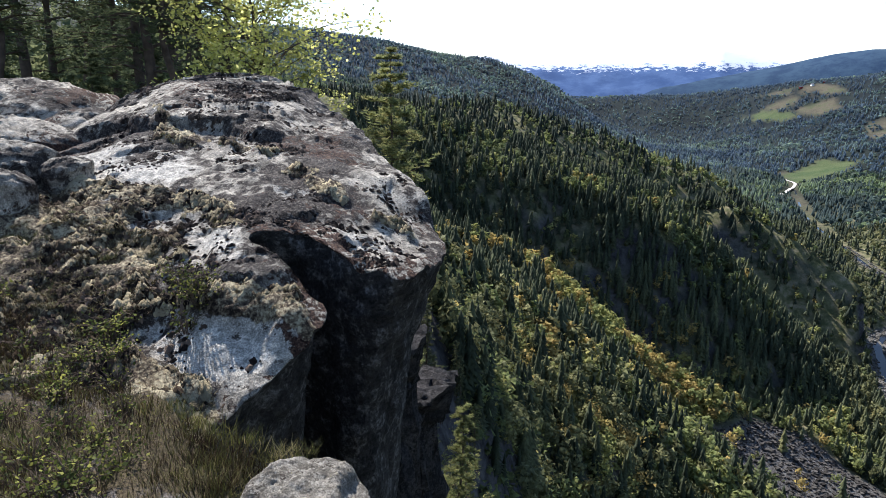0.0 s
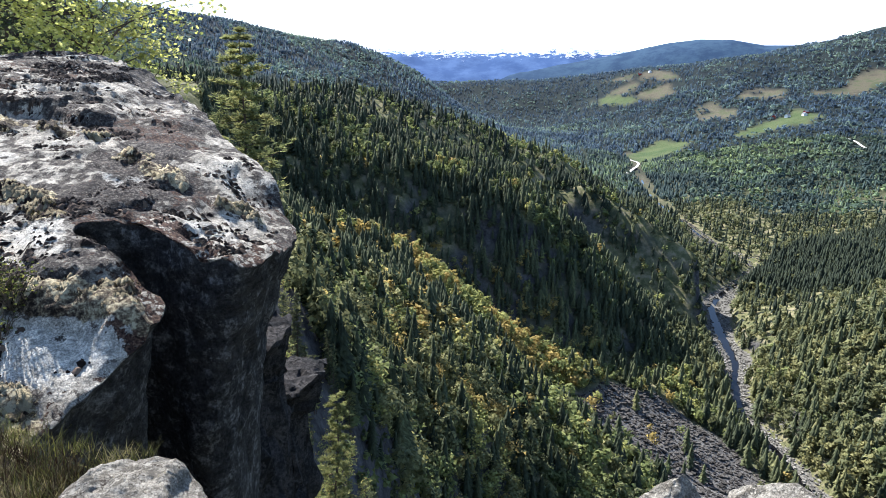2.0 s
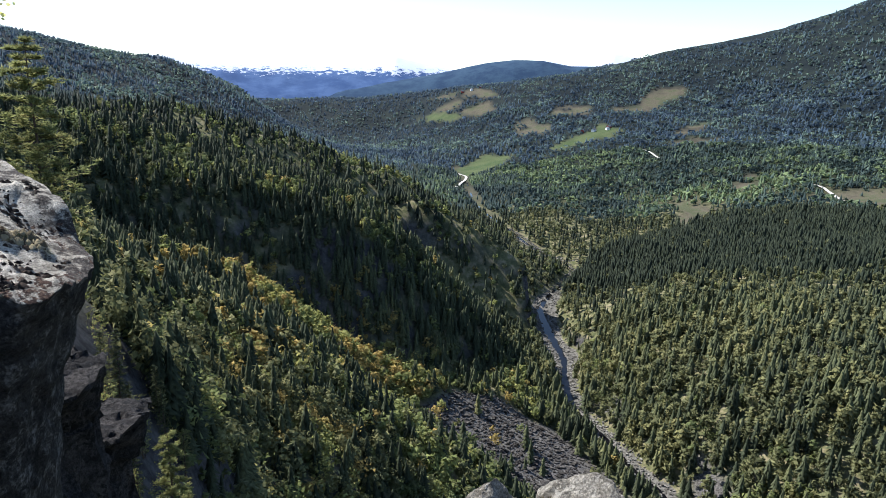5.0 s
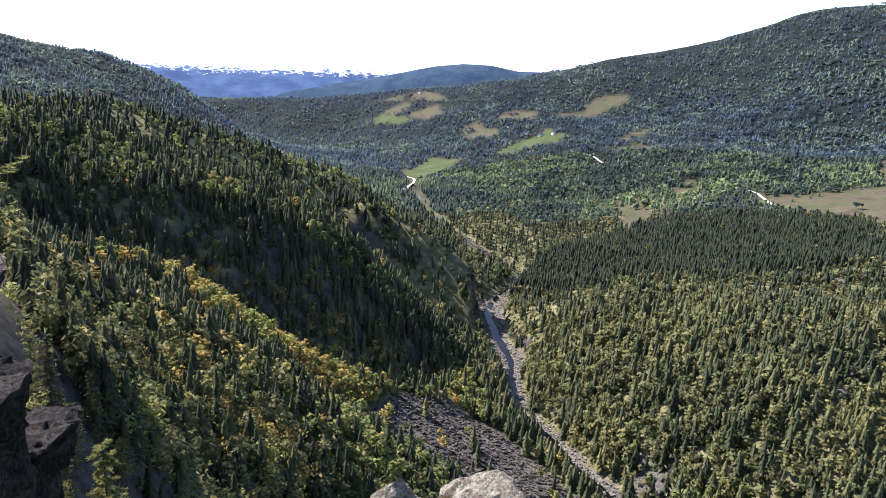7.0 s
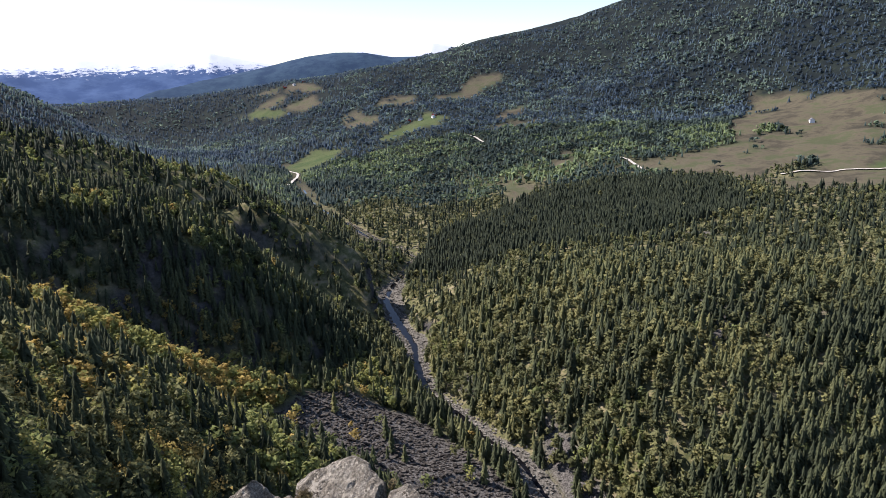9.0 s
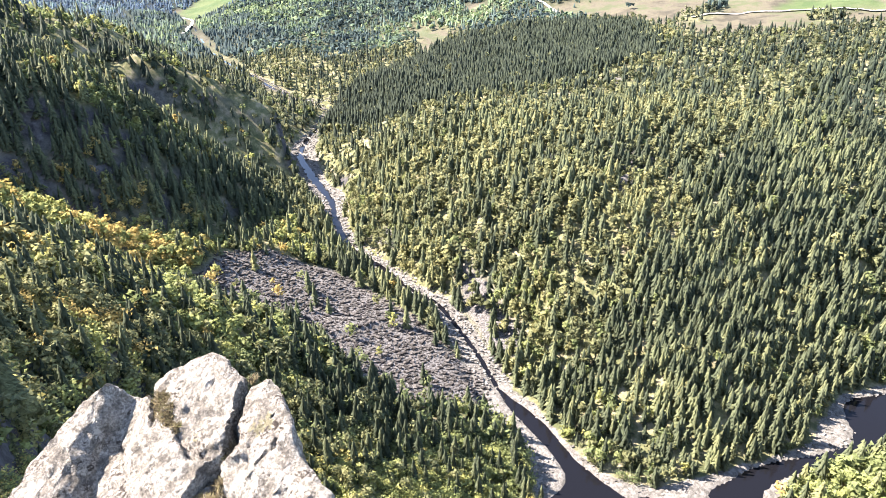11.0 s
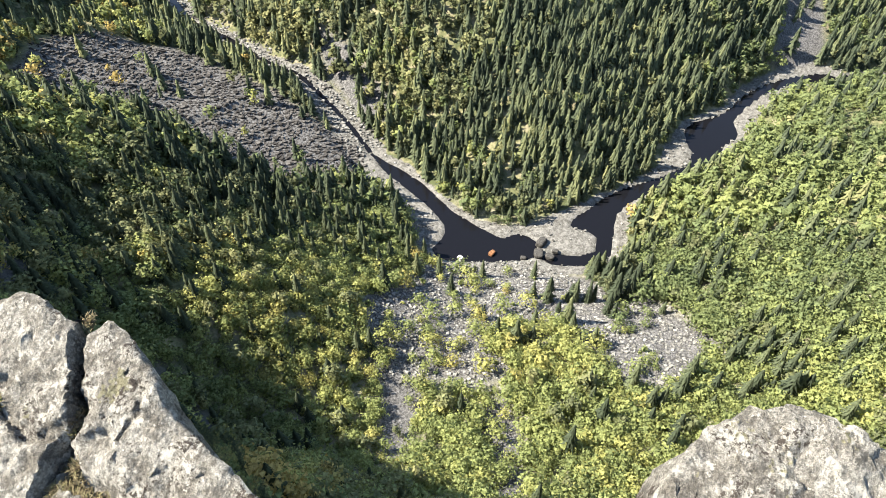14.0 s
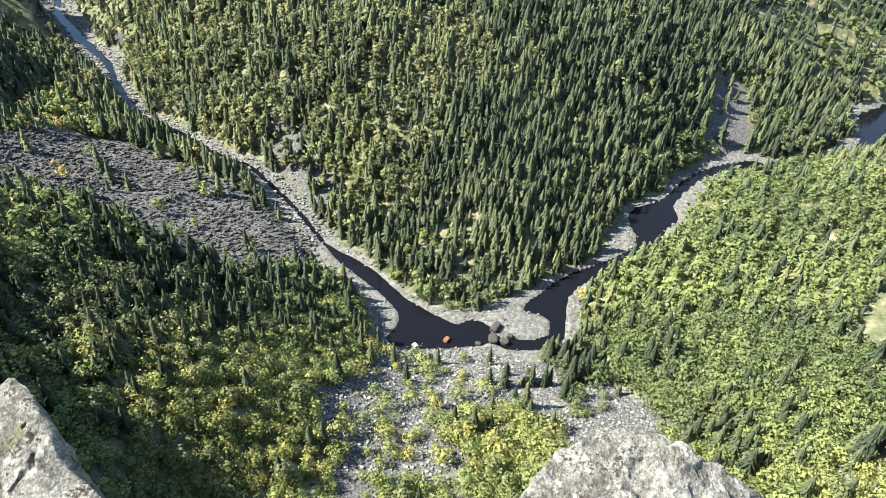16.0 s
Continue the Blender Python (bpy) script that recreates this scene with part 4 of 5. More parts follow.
def loft_rock(outline, top, sides, around=260, rings=60, rough=0.05, seed=1, scale=0.6, crag=0.35, lower=0, cover=None, flake=0.0):
    """A rock with a shaped top over a plan outline; sides: (drop, share by which the outline shrinks)."""
    o = spline(outline, around, True)
    c = o.mean(0)
    v = []
    for k in np.linspace(0.0005, 1, rings):
        q = c + (o - c) * k
        v.append(np.concatenate([q, (top(q[:, 0], q[:, 1]) - 0.012 * max(0, (k - 0.95) / 0.05) ** 3)[:, None]], 1))
    rim = v[-1]
    drops = np.array(sides, float)
    for w in np.linspace(0, 1, (lower or rings))[1:]:
        d = np.interp(w, np.linspace(0, 1, len(drops)), drops[:, 0])
        s = np.interp(w, np.linspace(0, 1, len(drops)), drops[:, 1])
        q = c + (o - c) * (1 - s)
        v.append(np.concatenate([q, rim[:, 2:] - d], 1))
    m = len(v)
    v = np.concatenate(v)
    w = v.copy()
    for k in range(3):
        ridge = 1 - 2 * np.abs(fbm(w, scale * 0.5, 4, seed + 90 + k))
        v[:, k] += rough * (fbm(w, scale, 5, seed + 40 * k) * 1.2 + crag * (ridge - 0.6) + 0.45 * fbm(w, scale * 0.12, 3, seed + 7 + k))
    if flake:
        out = np.concatenate([w[:, :2] - c, np.zeros((len(w), 1))], 1)
        out /= np.linalg.norm(out, axis=1, keepdims=True) + 1e-9
        q = fbm(w * [1, 1, 0.4], 0.7, 4, seed + 70)
        depth = np.repeat(np.clip((np.arange(m) - rings) / 8.0, 0, 1), around)
        v += out * (flake * depth * (np.round(q * 5) / 5 + 0.35 * q + 0.25 * fbm(w, 0.16, 3, seed + 71) - 0.75))[:, None]
    i, j = np.meshgrid(np.arange(m - 1), np.arange(around), indexing="ij")
    k = (j + 1) % around
    f = np.stack([i * around + j, (i + 1) * around + j, (i + 1) * around + k, i * around + k], -1).reshape(-1, 4)
    me = mesh_of("rock", v, f, True, cover(w[:, 0], w[:, 1], np.repeat(np.arange(m) >= rings, around)) if cover else None)
    me.set_sharp_from_angle(angle=radians(38))
    return me


boulder_slope = Blend([(-2.1, 7.9, 0.0), (-1.7, 5.84, -0.31), (-1.66, 5.3, -0.42), (-0.13, 4.58, -0.72), (-0.17, 4.22, -0.885), (0.0, 4.07, -0.95), (-0.05, 4.4, -0.9), (-0.27, 3.53, -1.01), (-0.34, 3.7, -0.976), (-0.735, 4.405, -0.658), (-0.73, 3.72, -0.89), (-1.0, 3.69, -0.83),
                       (-1.03, 3.39, -0.88), (-1.34, 3.56, -0.9), (-0.6, 3.02, -1.09), (-1.09, 2.87, -1.17), (-1.0, 2.55, -1.38), (-1.34, 2.82, -1.25), (-1.6, 2.2, -1.35), (-2.75, 4.2, -0.8), (-4.5, 7.8, -0.75), (-2.9, 7.2, -0.06), (-5, 4, -1.1), (-3, 2, -1.3),
                       (-0.46, 5.28, -0.55), (-0.73, 5.95, -0.42), (-1.1, 6.7, -0.27), (-1.6, 7.3, -0.1), (-2.6, 5.35, -0.45), (-3.3, 6.0, -0.5)], 0.002, 1.0)


# where thick moss mats lie on the boulder, and where the stone is bare, as plan outlines
MOSS_MATS = [[(-3.2, 4.65), (-2.52, 4.6), (-1.9, 4.3), (-1.24, 4.0), (-1.17, 3.64), (-1.47, 3.7), (-1.39, 3.46), (-1.5, 3.2), (-1.03, 3.17), (-0.66, 3.08), (-0.64, 2.94), (-0.92, 2.95), (-1.37, 3.12), (-1.6, 3.0), (-1.35, 2.83), (-1.08, 2.76), (-0.97, 2.61), (-1.08, 2.45), (-1.4, 2.1), (-2.6, 1.6), (-3.6, 3.2)],
             [(-0.94, 4.49), (-0.69, 4.38), (-0.62, 4.2), (-0.86, 4.26)], [(-0.5, 4.25), (-0.2, 4.15), (-0.15, 4.02), (-0.5, 4.12)], [(-1.1, 4.75), (-0.8, 4.6), (-0.9, 4.5), (-1.15, 4.6)], [(-2.6, 6.1), (-2.2, 5.5), (-1.2, 5.0), (-1.3, 4.85), (-2.3, 5.3)]]
BARE_STONE = [[(-2.83, 5.14), (-2.66, 5.36), (-1.92, 4.95), (-1.64, 4.49), (-1.82, 4.34), (-2.29, 4.55)], [(-1.46, 3.74), (-1.08, 3.57), (-1.0, 3.31), (-1.12, 3.29), (-1.38, 3.56)], [(-1.52, 3.02), (-1.36, 3.09), (-1.1, 2.99), (-0.75, 2.86), (-0.76, 2.78), (-1.03, 2.73), (-1.29, 2.82)],
              [(-0.72, 3.94), (-0.48, 3.86), (-0.31, 3.74), (-0.47, 3.69)], [(-1.2, 4.35), (-0.9, 4.3), (-0.7, 4.05), (-1.0, 4.1)]]


def bare_at(x, y):
    w = 0.05 * fbm(flat(x, y), 0.15, 3, 63)
    return np.max([soft_inside(x + w, y - w, q, 0.05) for q in BARE_STONE], 0)


def moss_at(x, y):
    w = 0.12 * fbm(flat(x, y), 0.22, 4, 61)
    m = np.max([soft_inside(x + w, y - w, q, 0.04) for q in MOSS_MATS], 0)
    return np.clip(m - 1.3 * bare_at(x, y), 0, 1) * smooth(-0.55, -0.1, fbm(flat(x, y), 0.3, 3, 62))


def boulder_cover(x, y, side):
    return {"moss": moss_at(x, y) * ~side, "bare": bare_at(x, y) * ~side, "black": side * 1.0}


def boulder_top(x, y):
    """The weathered slope, with a dome behind a low step."""
    p = flat(x, y)
    line = y - 5.55 + 0.18 * fbm(p, 0.5, 2, 5) + 0.10 * (x + 2)
    dome = smooth(-0.06, 0.06, line) * smooth(-3.6, -3.2, x) * (1 - smooth(-1.5, -1.1, x))
    q = 2.6 * fbm(p * [1, 1.6, 1], 0.9, 4, 78)
    plates = np.floor(q) + smooth(0.0, 0.13, q - np.floor(q))          # sheets of stone that have flaked away in steps
    return boulder_slope(x, y) + 0.10 * dome - 0.02 + 0.03 * fbm(p, 0.9, 4, 77) + 0.034 * plates + moss_at(x, y) * (0.04 + 0.05 * fbm(p, 0.1, 3, 64))


BOULDER_OUTLINE = [(0.0, 4.05), (-0.02, 4.28), (-0.07, 4.48), (-0.13, 4.64), (-0.3, 4.95), (-0.46, 5.28), (-0.73, 5.95), (-1.1, 6.7), (-1.58, 7.43), (-2.2, 8.1), (-3.2, 8.0), (-4.3, 6.6), (-5.6, 6.0), (-6, 5), (-5, 3), (-3, 1.5), (-1.9, 1.6), (-1.25, 2.2), (-0.95, 2.55), (-0.72, 2.8), (-0.58, 3.02), (-0.66, 3.16), (-0.83, 3.3), (-1.03, 3.5), (-1.03, 3.63), (-0.86, 3.69), (-0.7, 3.66), (-0.46, 3.51), (-0.27, 3.42), (-0.18, 3.45), (-0.09, 3.62)]
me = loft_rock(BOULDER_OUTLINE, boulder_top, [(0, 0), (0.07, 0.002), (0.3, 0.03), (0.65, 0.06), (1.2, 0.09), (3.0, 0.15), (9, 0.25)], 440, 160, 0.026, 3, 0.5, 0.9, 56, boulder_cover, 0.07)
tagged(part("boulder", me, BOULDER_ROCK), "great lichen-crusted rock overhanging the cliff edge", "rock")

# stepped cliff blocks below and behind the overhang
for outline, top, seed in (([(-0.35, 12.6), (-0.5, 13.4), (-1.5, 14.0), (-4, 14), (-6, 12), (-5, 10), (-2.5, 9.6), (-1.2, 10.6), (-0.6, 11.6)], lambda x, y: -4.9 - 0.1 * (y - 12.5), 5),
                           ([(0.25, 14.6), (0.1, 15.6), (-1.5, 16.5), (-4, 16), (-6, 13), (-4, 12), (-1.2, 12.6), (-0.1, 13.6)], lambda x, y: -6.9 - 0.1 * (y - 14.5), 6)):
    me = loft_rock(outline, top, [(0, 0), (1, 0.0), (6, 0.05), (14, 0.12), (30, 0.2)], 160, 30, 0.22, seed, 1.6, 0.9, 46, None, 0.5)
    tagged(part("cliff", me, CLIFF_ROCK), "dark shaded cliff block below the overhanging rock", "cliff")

# the brink at the viewer's feet
BRINK_OUTLINE = [(0.63, 1.07), (0.8, 1.085), (0.87, 1.05), (0.905, 1.015), (0.95, 0.975), (0.985, 0.94), (0.985, 0.88), (0.985, 0.83), (1.005, 0.79), (0.995, 0.73), (0.97, 0.66), (0.945, 0.57), (0.93, 0.48), (0.9, 0.36), (0.6, 0.3), (0.2, 0.5), (0.15, 0.85), (0.35, 1.03)]


BRINK_CLEFTS = [([(1.01, 0.845), (0.97, 0.82), (0.932, 0.795), (0.88, 0.766), (0.831, 0.756), (0.79, 0.735), (0.7, 0.70)], 0.055, 0.0055), ([(0.91, 1.03), (0.893, 1.019), (0.878, 0.985), (0.86, 0.95)], 0.03, 0.007),
                ([(0.866, 0.876), (0.857, 0.828), (0.875, 0.769)], 0.014, 0.006), ([(0.858, 0.746), (0.846, 0.715), (0.85, 0.65)], 0.03, 0.012), ([(0.80, 1.0), (0.79, 0.96), (0.765, 0.93)], 0.012, 0.005), ([(0.955, 0.70), (0.93, 0.69), (0.91, 0.70)], 0.010, 0.004)]
BRINK_SCARP = [(0.90, 1.075), (0.867, 1.062), (0.817, 1.042), (0.761, 1.008), (0.709, 0.967), (0.62, 0.9)]
BRINK_PITS = [(0.857, 0.977), (0.8, 0.859), (0.769, 0.918), (0.916, 0.936), (0.83, 0.80), (0.90, 0.73), (0.86, 0.62), (0.95, 0.88), (0.74, 0.84)]
BRINK_MOSS = [[(0.872, 0.986), (0.89, 0.971), (0.897, 0.937), (0.866, 0.876), (0.857, 0.925)], [(0.862, 0.75), (0.85, 0.715), (0.85, 0.655), (0.80, 0.70), (0.806, 0.733), (0.825, 0.75)]]


def brink_top(x, y):
    """A tilted face split by two clefts, with a shallow hollow."""
    p = flat(x, y)
    z = 0.566 * x + 0.042 * y - 1.38
    wx, wy = x + 0.012 * fbm(p, 0.05, 3, 11), y + 0.012 * fbm(p, 0.05, 3, 12)
    for line, deep, wide in BRINK_CLEFTS:
        c, _, s, side = line_dist(wx, wy, [(*q, 0) for q in line])
        z = z - deep * np.exp(-(c / wide) ** 2)
    c, _, s, side = line_dist(wx, wy, [(*q, 0) for q in BRINK_CLEFTS[0][0]])
    z = z + np.where(side > 0, -0.006, 0.008) * smooth(0, 0.012, c) * (1 - smooth(0.1, 0.3, c))
    c, _, s, side = line_dist(wx, wy, [(*q, 0) for q in BRINK_SCARP])
    z = z + 0.040 * smooth(-0.02, 0.028, -c * side) - 0.024 * np.exp(-((c * side - 0.03) / 0.03) ** 2)
    for px, py in BRINK_PITS:
        z = z - 0.010 * np.exp(-(np.hypot(x - px, y - py) / 0.008) ** 2)
    return z + 0.012 * fbm(p, 0.07, 4, 15) + 0.004 * fbm(p, 0.018, 3, 17) - 0.006 * np.clip(fbm(p, 0.035, 3, 16) - 0.35, 0, 1)


me = loft_rock(BRINK_OUTLINE, brink_top, [(0, 0), (0.06, -0.01), (0.25, -0.02), (0.8, -0.05), (2.5, -0.1)], 430, 140, 0.009, 8, 0.09, 0.6, 18)
brink = tagged(part("rock", me, PALE_ROCK), "pale cracked granite rock with moss in its clefts at the brink", "rock")
me = loft_rock([(1.05, 0.12), (1.13, 0.10), (1.2, 0.085), (1.265, 0.04), (1.29, -0.03), (1.285, -0.1), (1.285, -0.17), (1.28, -0.26), (1.22, -0.4), (1.1, -0.5), (0.9, -0.4), (0.85, -0.1), (0.9, 0.08)],
               lambda x, y: -0.738 - 0.25 * (1.27 - x) - 0.6 * np.maximum(0, 1.2 - x) ** 2 + 0.012 * fbm(flat(x, y), 0.1, 4, 19) - 0.45 * np.maximum(0, -0.08 - y), [(0, 0), (0.05, -0.02), (0.25, -0.04), (0.8, -0.08), (2.5, -0.1)], 280, 74, 0.012, 9, 0.1, 0.7, 14)
tagged(part("rock", me, PALE_ROCK), "rounded pale granite rock on the brink", "rock")
me = loft_rock([(0.07, 1.3), (-0.06, 1.45), (-0.16, 1.5), (-0.25, 1.6), (-0.42, 1.62), (-0.5, 1.5), (-0.5, 1.3), (-0.4, 1.1), (-0.1, 1.0), (0.1, 1.1)], lambda x, y: -0.985 - 0.12 * (x + 0.4) - 0.05 * smooth(-0.27, -0.22, x + 0.1 * fbm(flat(x, y), 0.2, 2, 24)) + 0.025 * fbm(flat(x, y), 0.12, 4, 23), [(0, 0), (0.05, -0.02), (0.3, -0.05), (1.5, -0.1)], 180, 50, 0.014, 10, 0.12, 0.6)
tagged(part("rock", me, PALE_ROCK), "low sunlit granite rock beside the heather", "rock")


def ledge_top(x, y):
    return -1.32 - 0.05 * (x + 1) + 0.05 * fbm(flat(x, y), 0.6, 4, 29)


def footing(x, y):
    """The height of whatever bears the low plants: the boulder's flank or the ledge."""
    x, y = np.asarray(x, float), np.asarray(y, float)
    return np.maximum(np.where(inside(x, y, BOULDER_OUTLINE), boulder_top(x, y), -9), ledge_top(x, y))


LEDGE = rock("trodden_ledge", (0.07, 0.06, 0.05), (0.16, 0.14, 0.12), (0.04, 0.035, 0.03), 0.3, (0.5, 0.6), ((0.03, 0.024, 0.015), (0.09, 0.07, 0.04)), (0.40, 0.46))
me = loft_rock([(1.0, 0.9), (0.4, 1.2), (-0.3, 1.45), (-0.9, 2.2), (-1.6, 2.9), (-3.2, 3.2), (-4.5, 1), (-4, -3), (-1, -4.5), (1.2, -3.5), (1.15, -0.6)], ledge_top, [(0, 0), (0.2, 0.0), (1.0, 0.02), (4, 0.05)], 140, 40, 0.04, 12, 0.4)
tagged(part("ledge", me, LEDGE), "worn rock ledge with thin soil on the cliff top", "ledge")

# rounded rocks and slabs to the side of the boulder
for cx, cy, cz, rx, ry, seed in ((-3.75, 5.75, -0.26, 0.62, 0.4, 31), (-3.55, 6.7, -0.24, 0.45, 0.3, 32), (-2.85, 5.95, -0.27, 0.33, 0.25, 33), (-3.05, 4.65, -0.38, 0.34, 0.25, 34), (-5.3, 8.3, 0.08, 1.5, 0.8, 35), (-2.62, 4.6, -0.48, 0.2, 0.16, 36), (-2.8, 4.1, -0.5, 0.22, 0.2, 37)):
    g = np.random.default_rng(seed)
    a = np.linspace(0, 2 * np.pi, 9, endpoint=False)
    k = g.uniform(0.8, 1.15, 9)
    me = loft_rock(np.stack([cx + rx * k * np.cos(a), cy + ry * k * np.sin(a)], 1), lambda x, y: cz - 0.45 * min(rx, ry) * (((x - cx) / rx) ** 2 + ((y - cy) / ry) ** 2), [(0, 0), (0.1 * rx, -0.02), (0.4 * rx, 0.0), (1.2, 0.05)], 90, 26, 0.03 + 0.02 * rx, seed, 0.4, 0.4, 14)
    tagged(part("rock", me, BOULDER_ROCK), "weathered grey rock beside the great boulder", "rock", "loose rocks")


# ---- moss, twigs, heather and low shrubs ----
def tufts(x, y, z, height, spread, blades, width, seed):
    """Many thin blades in tufts: verts, triangles, tone."""
    g = np.random.default_rng(seed)
    n = len(x) * blades
    i = np.repeat(np.arange(len(x)), blades)
    a = g.uniform(0, 2 * np.pi, n)
    base = np.stack([x[i] + g.normal(size=n) * spread[i] * 0.5, y[i] + g.normal(size=n) * spread[i] * 0.5, z[i]], 1)
    h = height[i] * g.uniform(0.5, 1.2, n)
    out = spread[i] * g.uniform(0.2, 1.3, n)
    tip = base + np.stack([np.cos(a) * out, np.sin(a) * out, h], 1)
    w = np.stack([-np.sin(a), np.cos(a), np.zeros(n)], 1) * width
    v = np.stack([base - w, base + w, tip], 1).reshape(-1, 3)
    return v, np.arange(3 * n).reshape(-1, 3), np.repeat(np.clip(g.normal(0.5, 0.25, len(x))[i] + 0.15 * g.normal(size=n), 0, 1), 3)


def on_boulder(n, seed, x0, x1, y0, y1):
    g = np.random.default_rng(seed)
    x, y = g.uniform(x0, x1, n), g.uniform(y0, y1, n)
    o = spline(BOULDER_OUTLINE, 300, True)
    c = o.mean(0)
    m = inside(x, y, c + (o - c) * 0.97)
    return x[m], y[m]


x, y = on_boulder(30000, 5, -3.2, 0, 2.2, 5.6)
m = (moss_at(x, y) > 0.35) & (rng.random(len(x)) < 0.35 + 0.65 * (y < 3.9))
x, y = x[m], y[m]
size = rng.uniform(0.010, 0.024, len(x))
v, f, t = tufts(x, y, boulder_top(x, y) - 0.008, size * 0.8, size, 16, 0.0028, 6)
t = np.clip(t + 0.8 * fbm(v, 0.3, 2, 55), 0, 1)
tagged(part("moss", mesh_of("moss", v, f, False, {"tone": t}), MOSS), "dry brown moss cushions on the boulder", "moss", kind="stuff")

def crusts(x, y, size, thick, tone, seed):
    """Low irregular domes that follow the boulder's top: verts, triangles, tone."""
    g = np.random.default_rng(seed)
    n, k = len(x), 7
    a = np.arange(k) * 2 * np.pi / k + g.uniform(0, 6, (n, 1)) + g.uniform(-0.25, 0.25, (n, k))
    r = size[:, None] * g.uniform(0.55, 1.2, (n, k))
    px = np.concatenate([x[:, None], x[:, None] + r * np.cos(a)], 1).ravel()
    py = np.concatenate([y[:, None], y[:, None] + 0.8 * r * np.sin(a)], 1).ravel()
    lift = np.concatenate([thick[:, None], np.full((n, k), -0.004)], 1).ravel()
    v = np.stack([px, py, boulder_top(px, py) + lift], 1)
    i = np.arange(n)[:, None, None] * (k + 1)
    f = np.stack([np.zeros(k, int), 1 + np.arange(k), 1 + (np.arange(k) + 1) % k], 1)[None] + i
    return v, f.reshape(-1, 3), np.repeat(tone, k + 1)


LICHEN = stone_material("lichen_crust", (0.010, 0.007, 0.006), (0.14, 0.10, 0.072))
x, y = on_boulder(60000, 8, -4.2, 0.05, 2.1, 7.9)
m = (rng.random(len(x)) > 0.5 * bare_at(x, y)) & (fbm(flat(x, y), 0.3, 5, 66) > -0.06 + 0.4 * rng.random(len(x)))
x, y = x[m], y[m]
size = 0.006 + 0.026 * rng.random(len(x)) ** 2.2
v, f, t = crusts(x, y, size, 0.004 + 0.25 * size, rng.random(len(x)) ** 2, 71)
tagged(part("lichen", mesh_of("lichen", v, f, False, {"tone": t}), LICHEN), "dark flaking lichen crusts on the boulder", "lichen", kind="stuff")

CUSHION = stone_material("moss_cushion", (0.035, 0.024, 0.015), (0.42, 0.35, 0.21))
x, y = on_boulder(19000, 9, -3.6, 0.0, 2.1, 6.2)
m = (moss_at(x, y) > 0.4) & (rng.random(len(x)) < 0.45 + 0.55 * (x > -1.7))
x, y = x[m], y[m]
size = 0.008 + 0.03 * rng.random(len(x)) ** 2
v, f, t = crusts(x, y, size, 0.006 + 0.6 * size, np.clip(0.4 + 0.7 * fbm(flat(x, y), 0.25, 3, 67) + 0.18 * rng.normal(size=len(x)) - 0.22 * smooth(-1.4, -2.0, x), 0, 1), 72)
tagged(part("moss", mesh_of("moss", v, f, True, {"tone": t}), CUSHION), "lumpy tan and brown moss cushions on the boulder", "moss", kind="stuff")

x, y = rng.uniform(0.78, 0.91, 9000), rng.uniform(0.64, 1.0, 9000)
w = 0.01 * fbm(flat(x, y), 0.02, 3, 65)
m = np.max([inside(x + w, y - w, q) for q in BRINK_MOSS], 0) > 0
x, y = x[m], y[m]
t = rng.uniform(0.02, 0.75, 160)
c = spline(BRINK_CLEFTS[0][0], 100)[(t * 99).astype(int)]
x, y = np.concatenate([x, c[:, 0]]), np.concatenate([y, c[:, 1]])
v, f, t = tufts(x, y, brink_top(x, y) - 0.003, np.full(len(x), 0.006), np.full(len(x), 0.008), 14, 0.0012, 26)
tagged(part("moss", mesh_of("moss", v, f, False, {"tone": t}), MOSS), "brown moss in the clefts of the granite rock", "moss", kind="stuff")

HEATHER = foliage("dry_heather", [(0.0, (0.02, 0.013, 0.009)), (0.5, (0.06, 0.036, 0.022)), (0.8, (0.075, 0.07, 0.02)), (1.0, (0.22, 0.17, 0.09))], 0.1)
g = np.random.default_rng(15)
x, y = g.uniform(-2.6, -0.5, 1700), g.uniform(1.1, 3.4, 1700)
m = (y < 2.1 - 0.75 * (x + 0.6) * 0.9) & (y > 0.9 - 0.2 * x)
x, y = x[m], y[m]
z = footing(x, y)
size = g.uniform(0.04, 0.11, len(x))
v, f, t = tufts(x, y, z - 0.02, size * 0.8, size * 0.6, 30, 0.0022, 16)
tagged(part("heather", mesh_of("heather", v, f, False, {"tone": t}), HEATHER), "dry heather and grass on the ledge", "heather", kind="stuff")

GRASS = foliage("dry_grass", [(0.0, (0.04, 0.04, 0.015)), (0.45, (0.11, 0.10, 0.035)), (0.75, (0.12, 0.13, 0.03)), (1.0, (0.34, 0.28, 0.14))], 0.3)
x, y = g.uniform(-2.6, -0.45, 2600), g.uniform(1.1, 2.9, 2600)
m = (y < 2.3 - 0.35 * (x + 0.6)) & (y > 0.9 - 0.2 * x)
x, y = x[m], y[m]
z = footing(x, y)
size = g.uniform(0.03, 0.10, len(x))
v, f, t = tufts(x, y, z - 0.02, size * 0.8, size * 0.7, 16, 0.0018, 18)
tagged(part("grass", mesh_of("grass", v, f, False, {"tone": np.clip(t + 0.6 * fbm(v, 0.12, 2, 58), 0, 1)}), GRASS), "dry yellow-brown grass between heather on the ledge", "grass", kind="stuff")
SHRUB_LEAF = foliage("shrub_leaves", [(0.0, (0.025, 0.035, 0.01)), (0.55, (0.075, 0.09, 0.022)), (1.0, (0.30, 0.29, 0.07))], 0.4)
TWIG, nt, b = material("twigs", 0.9)
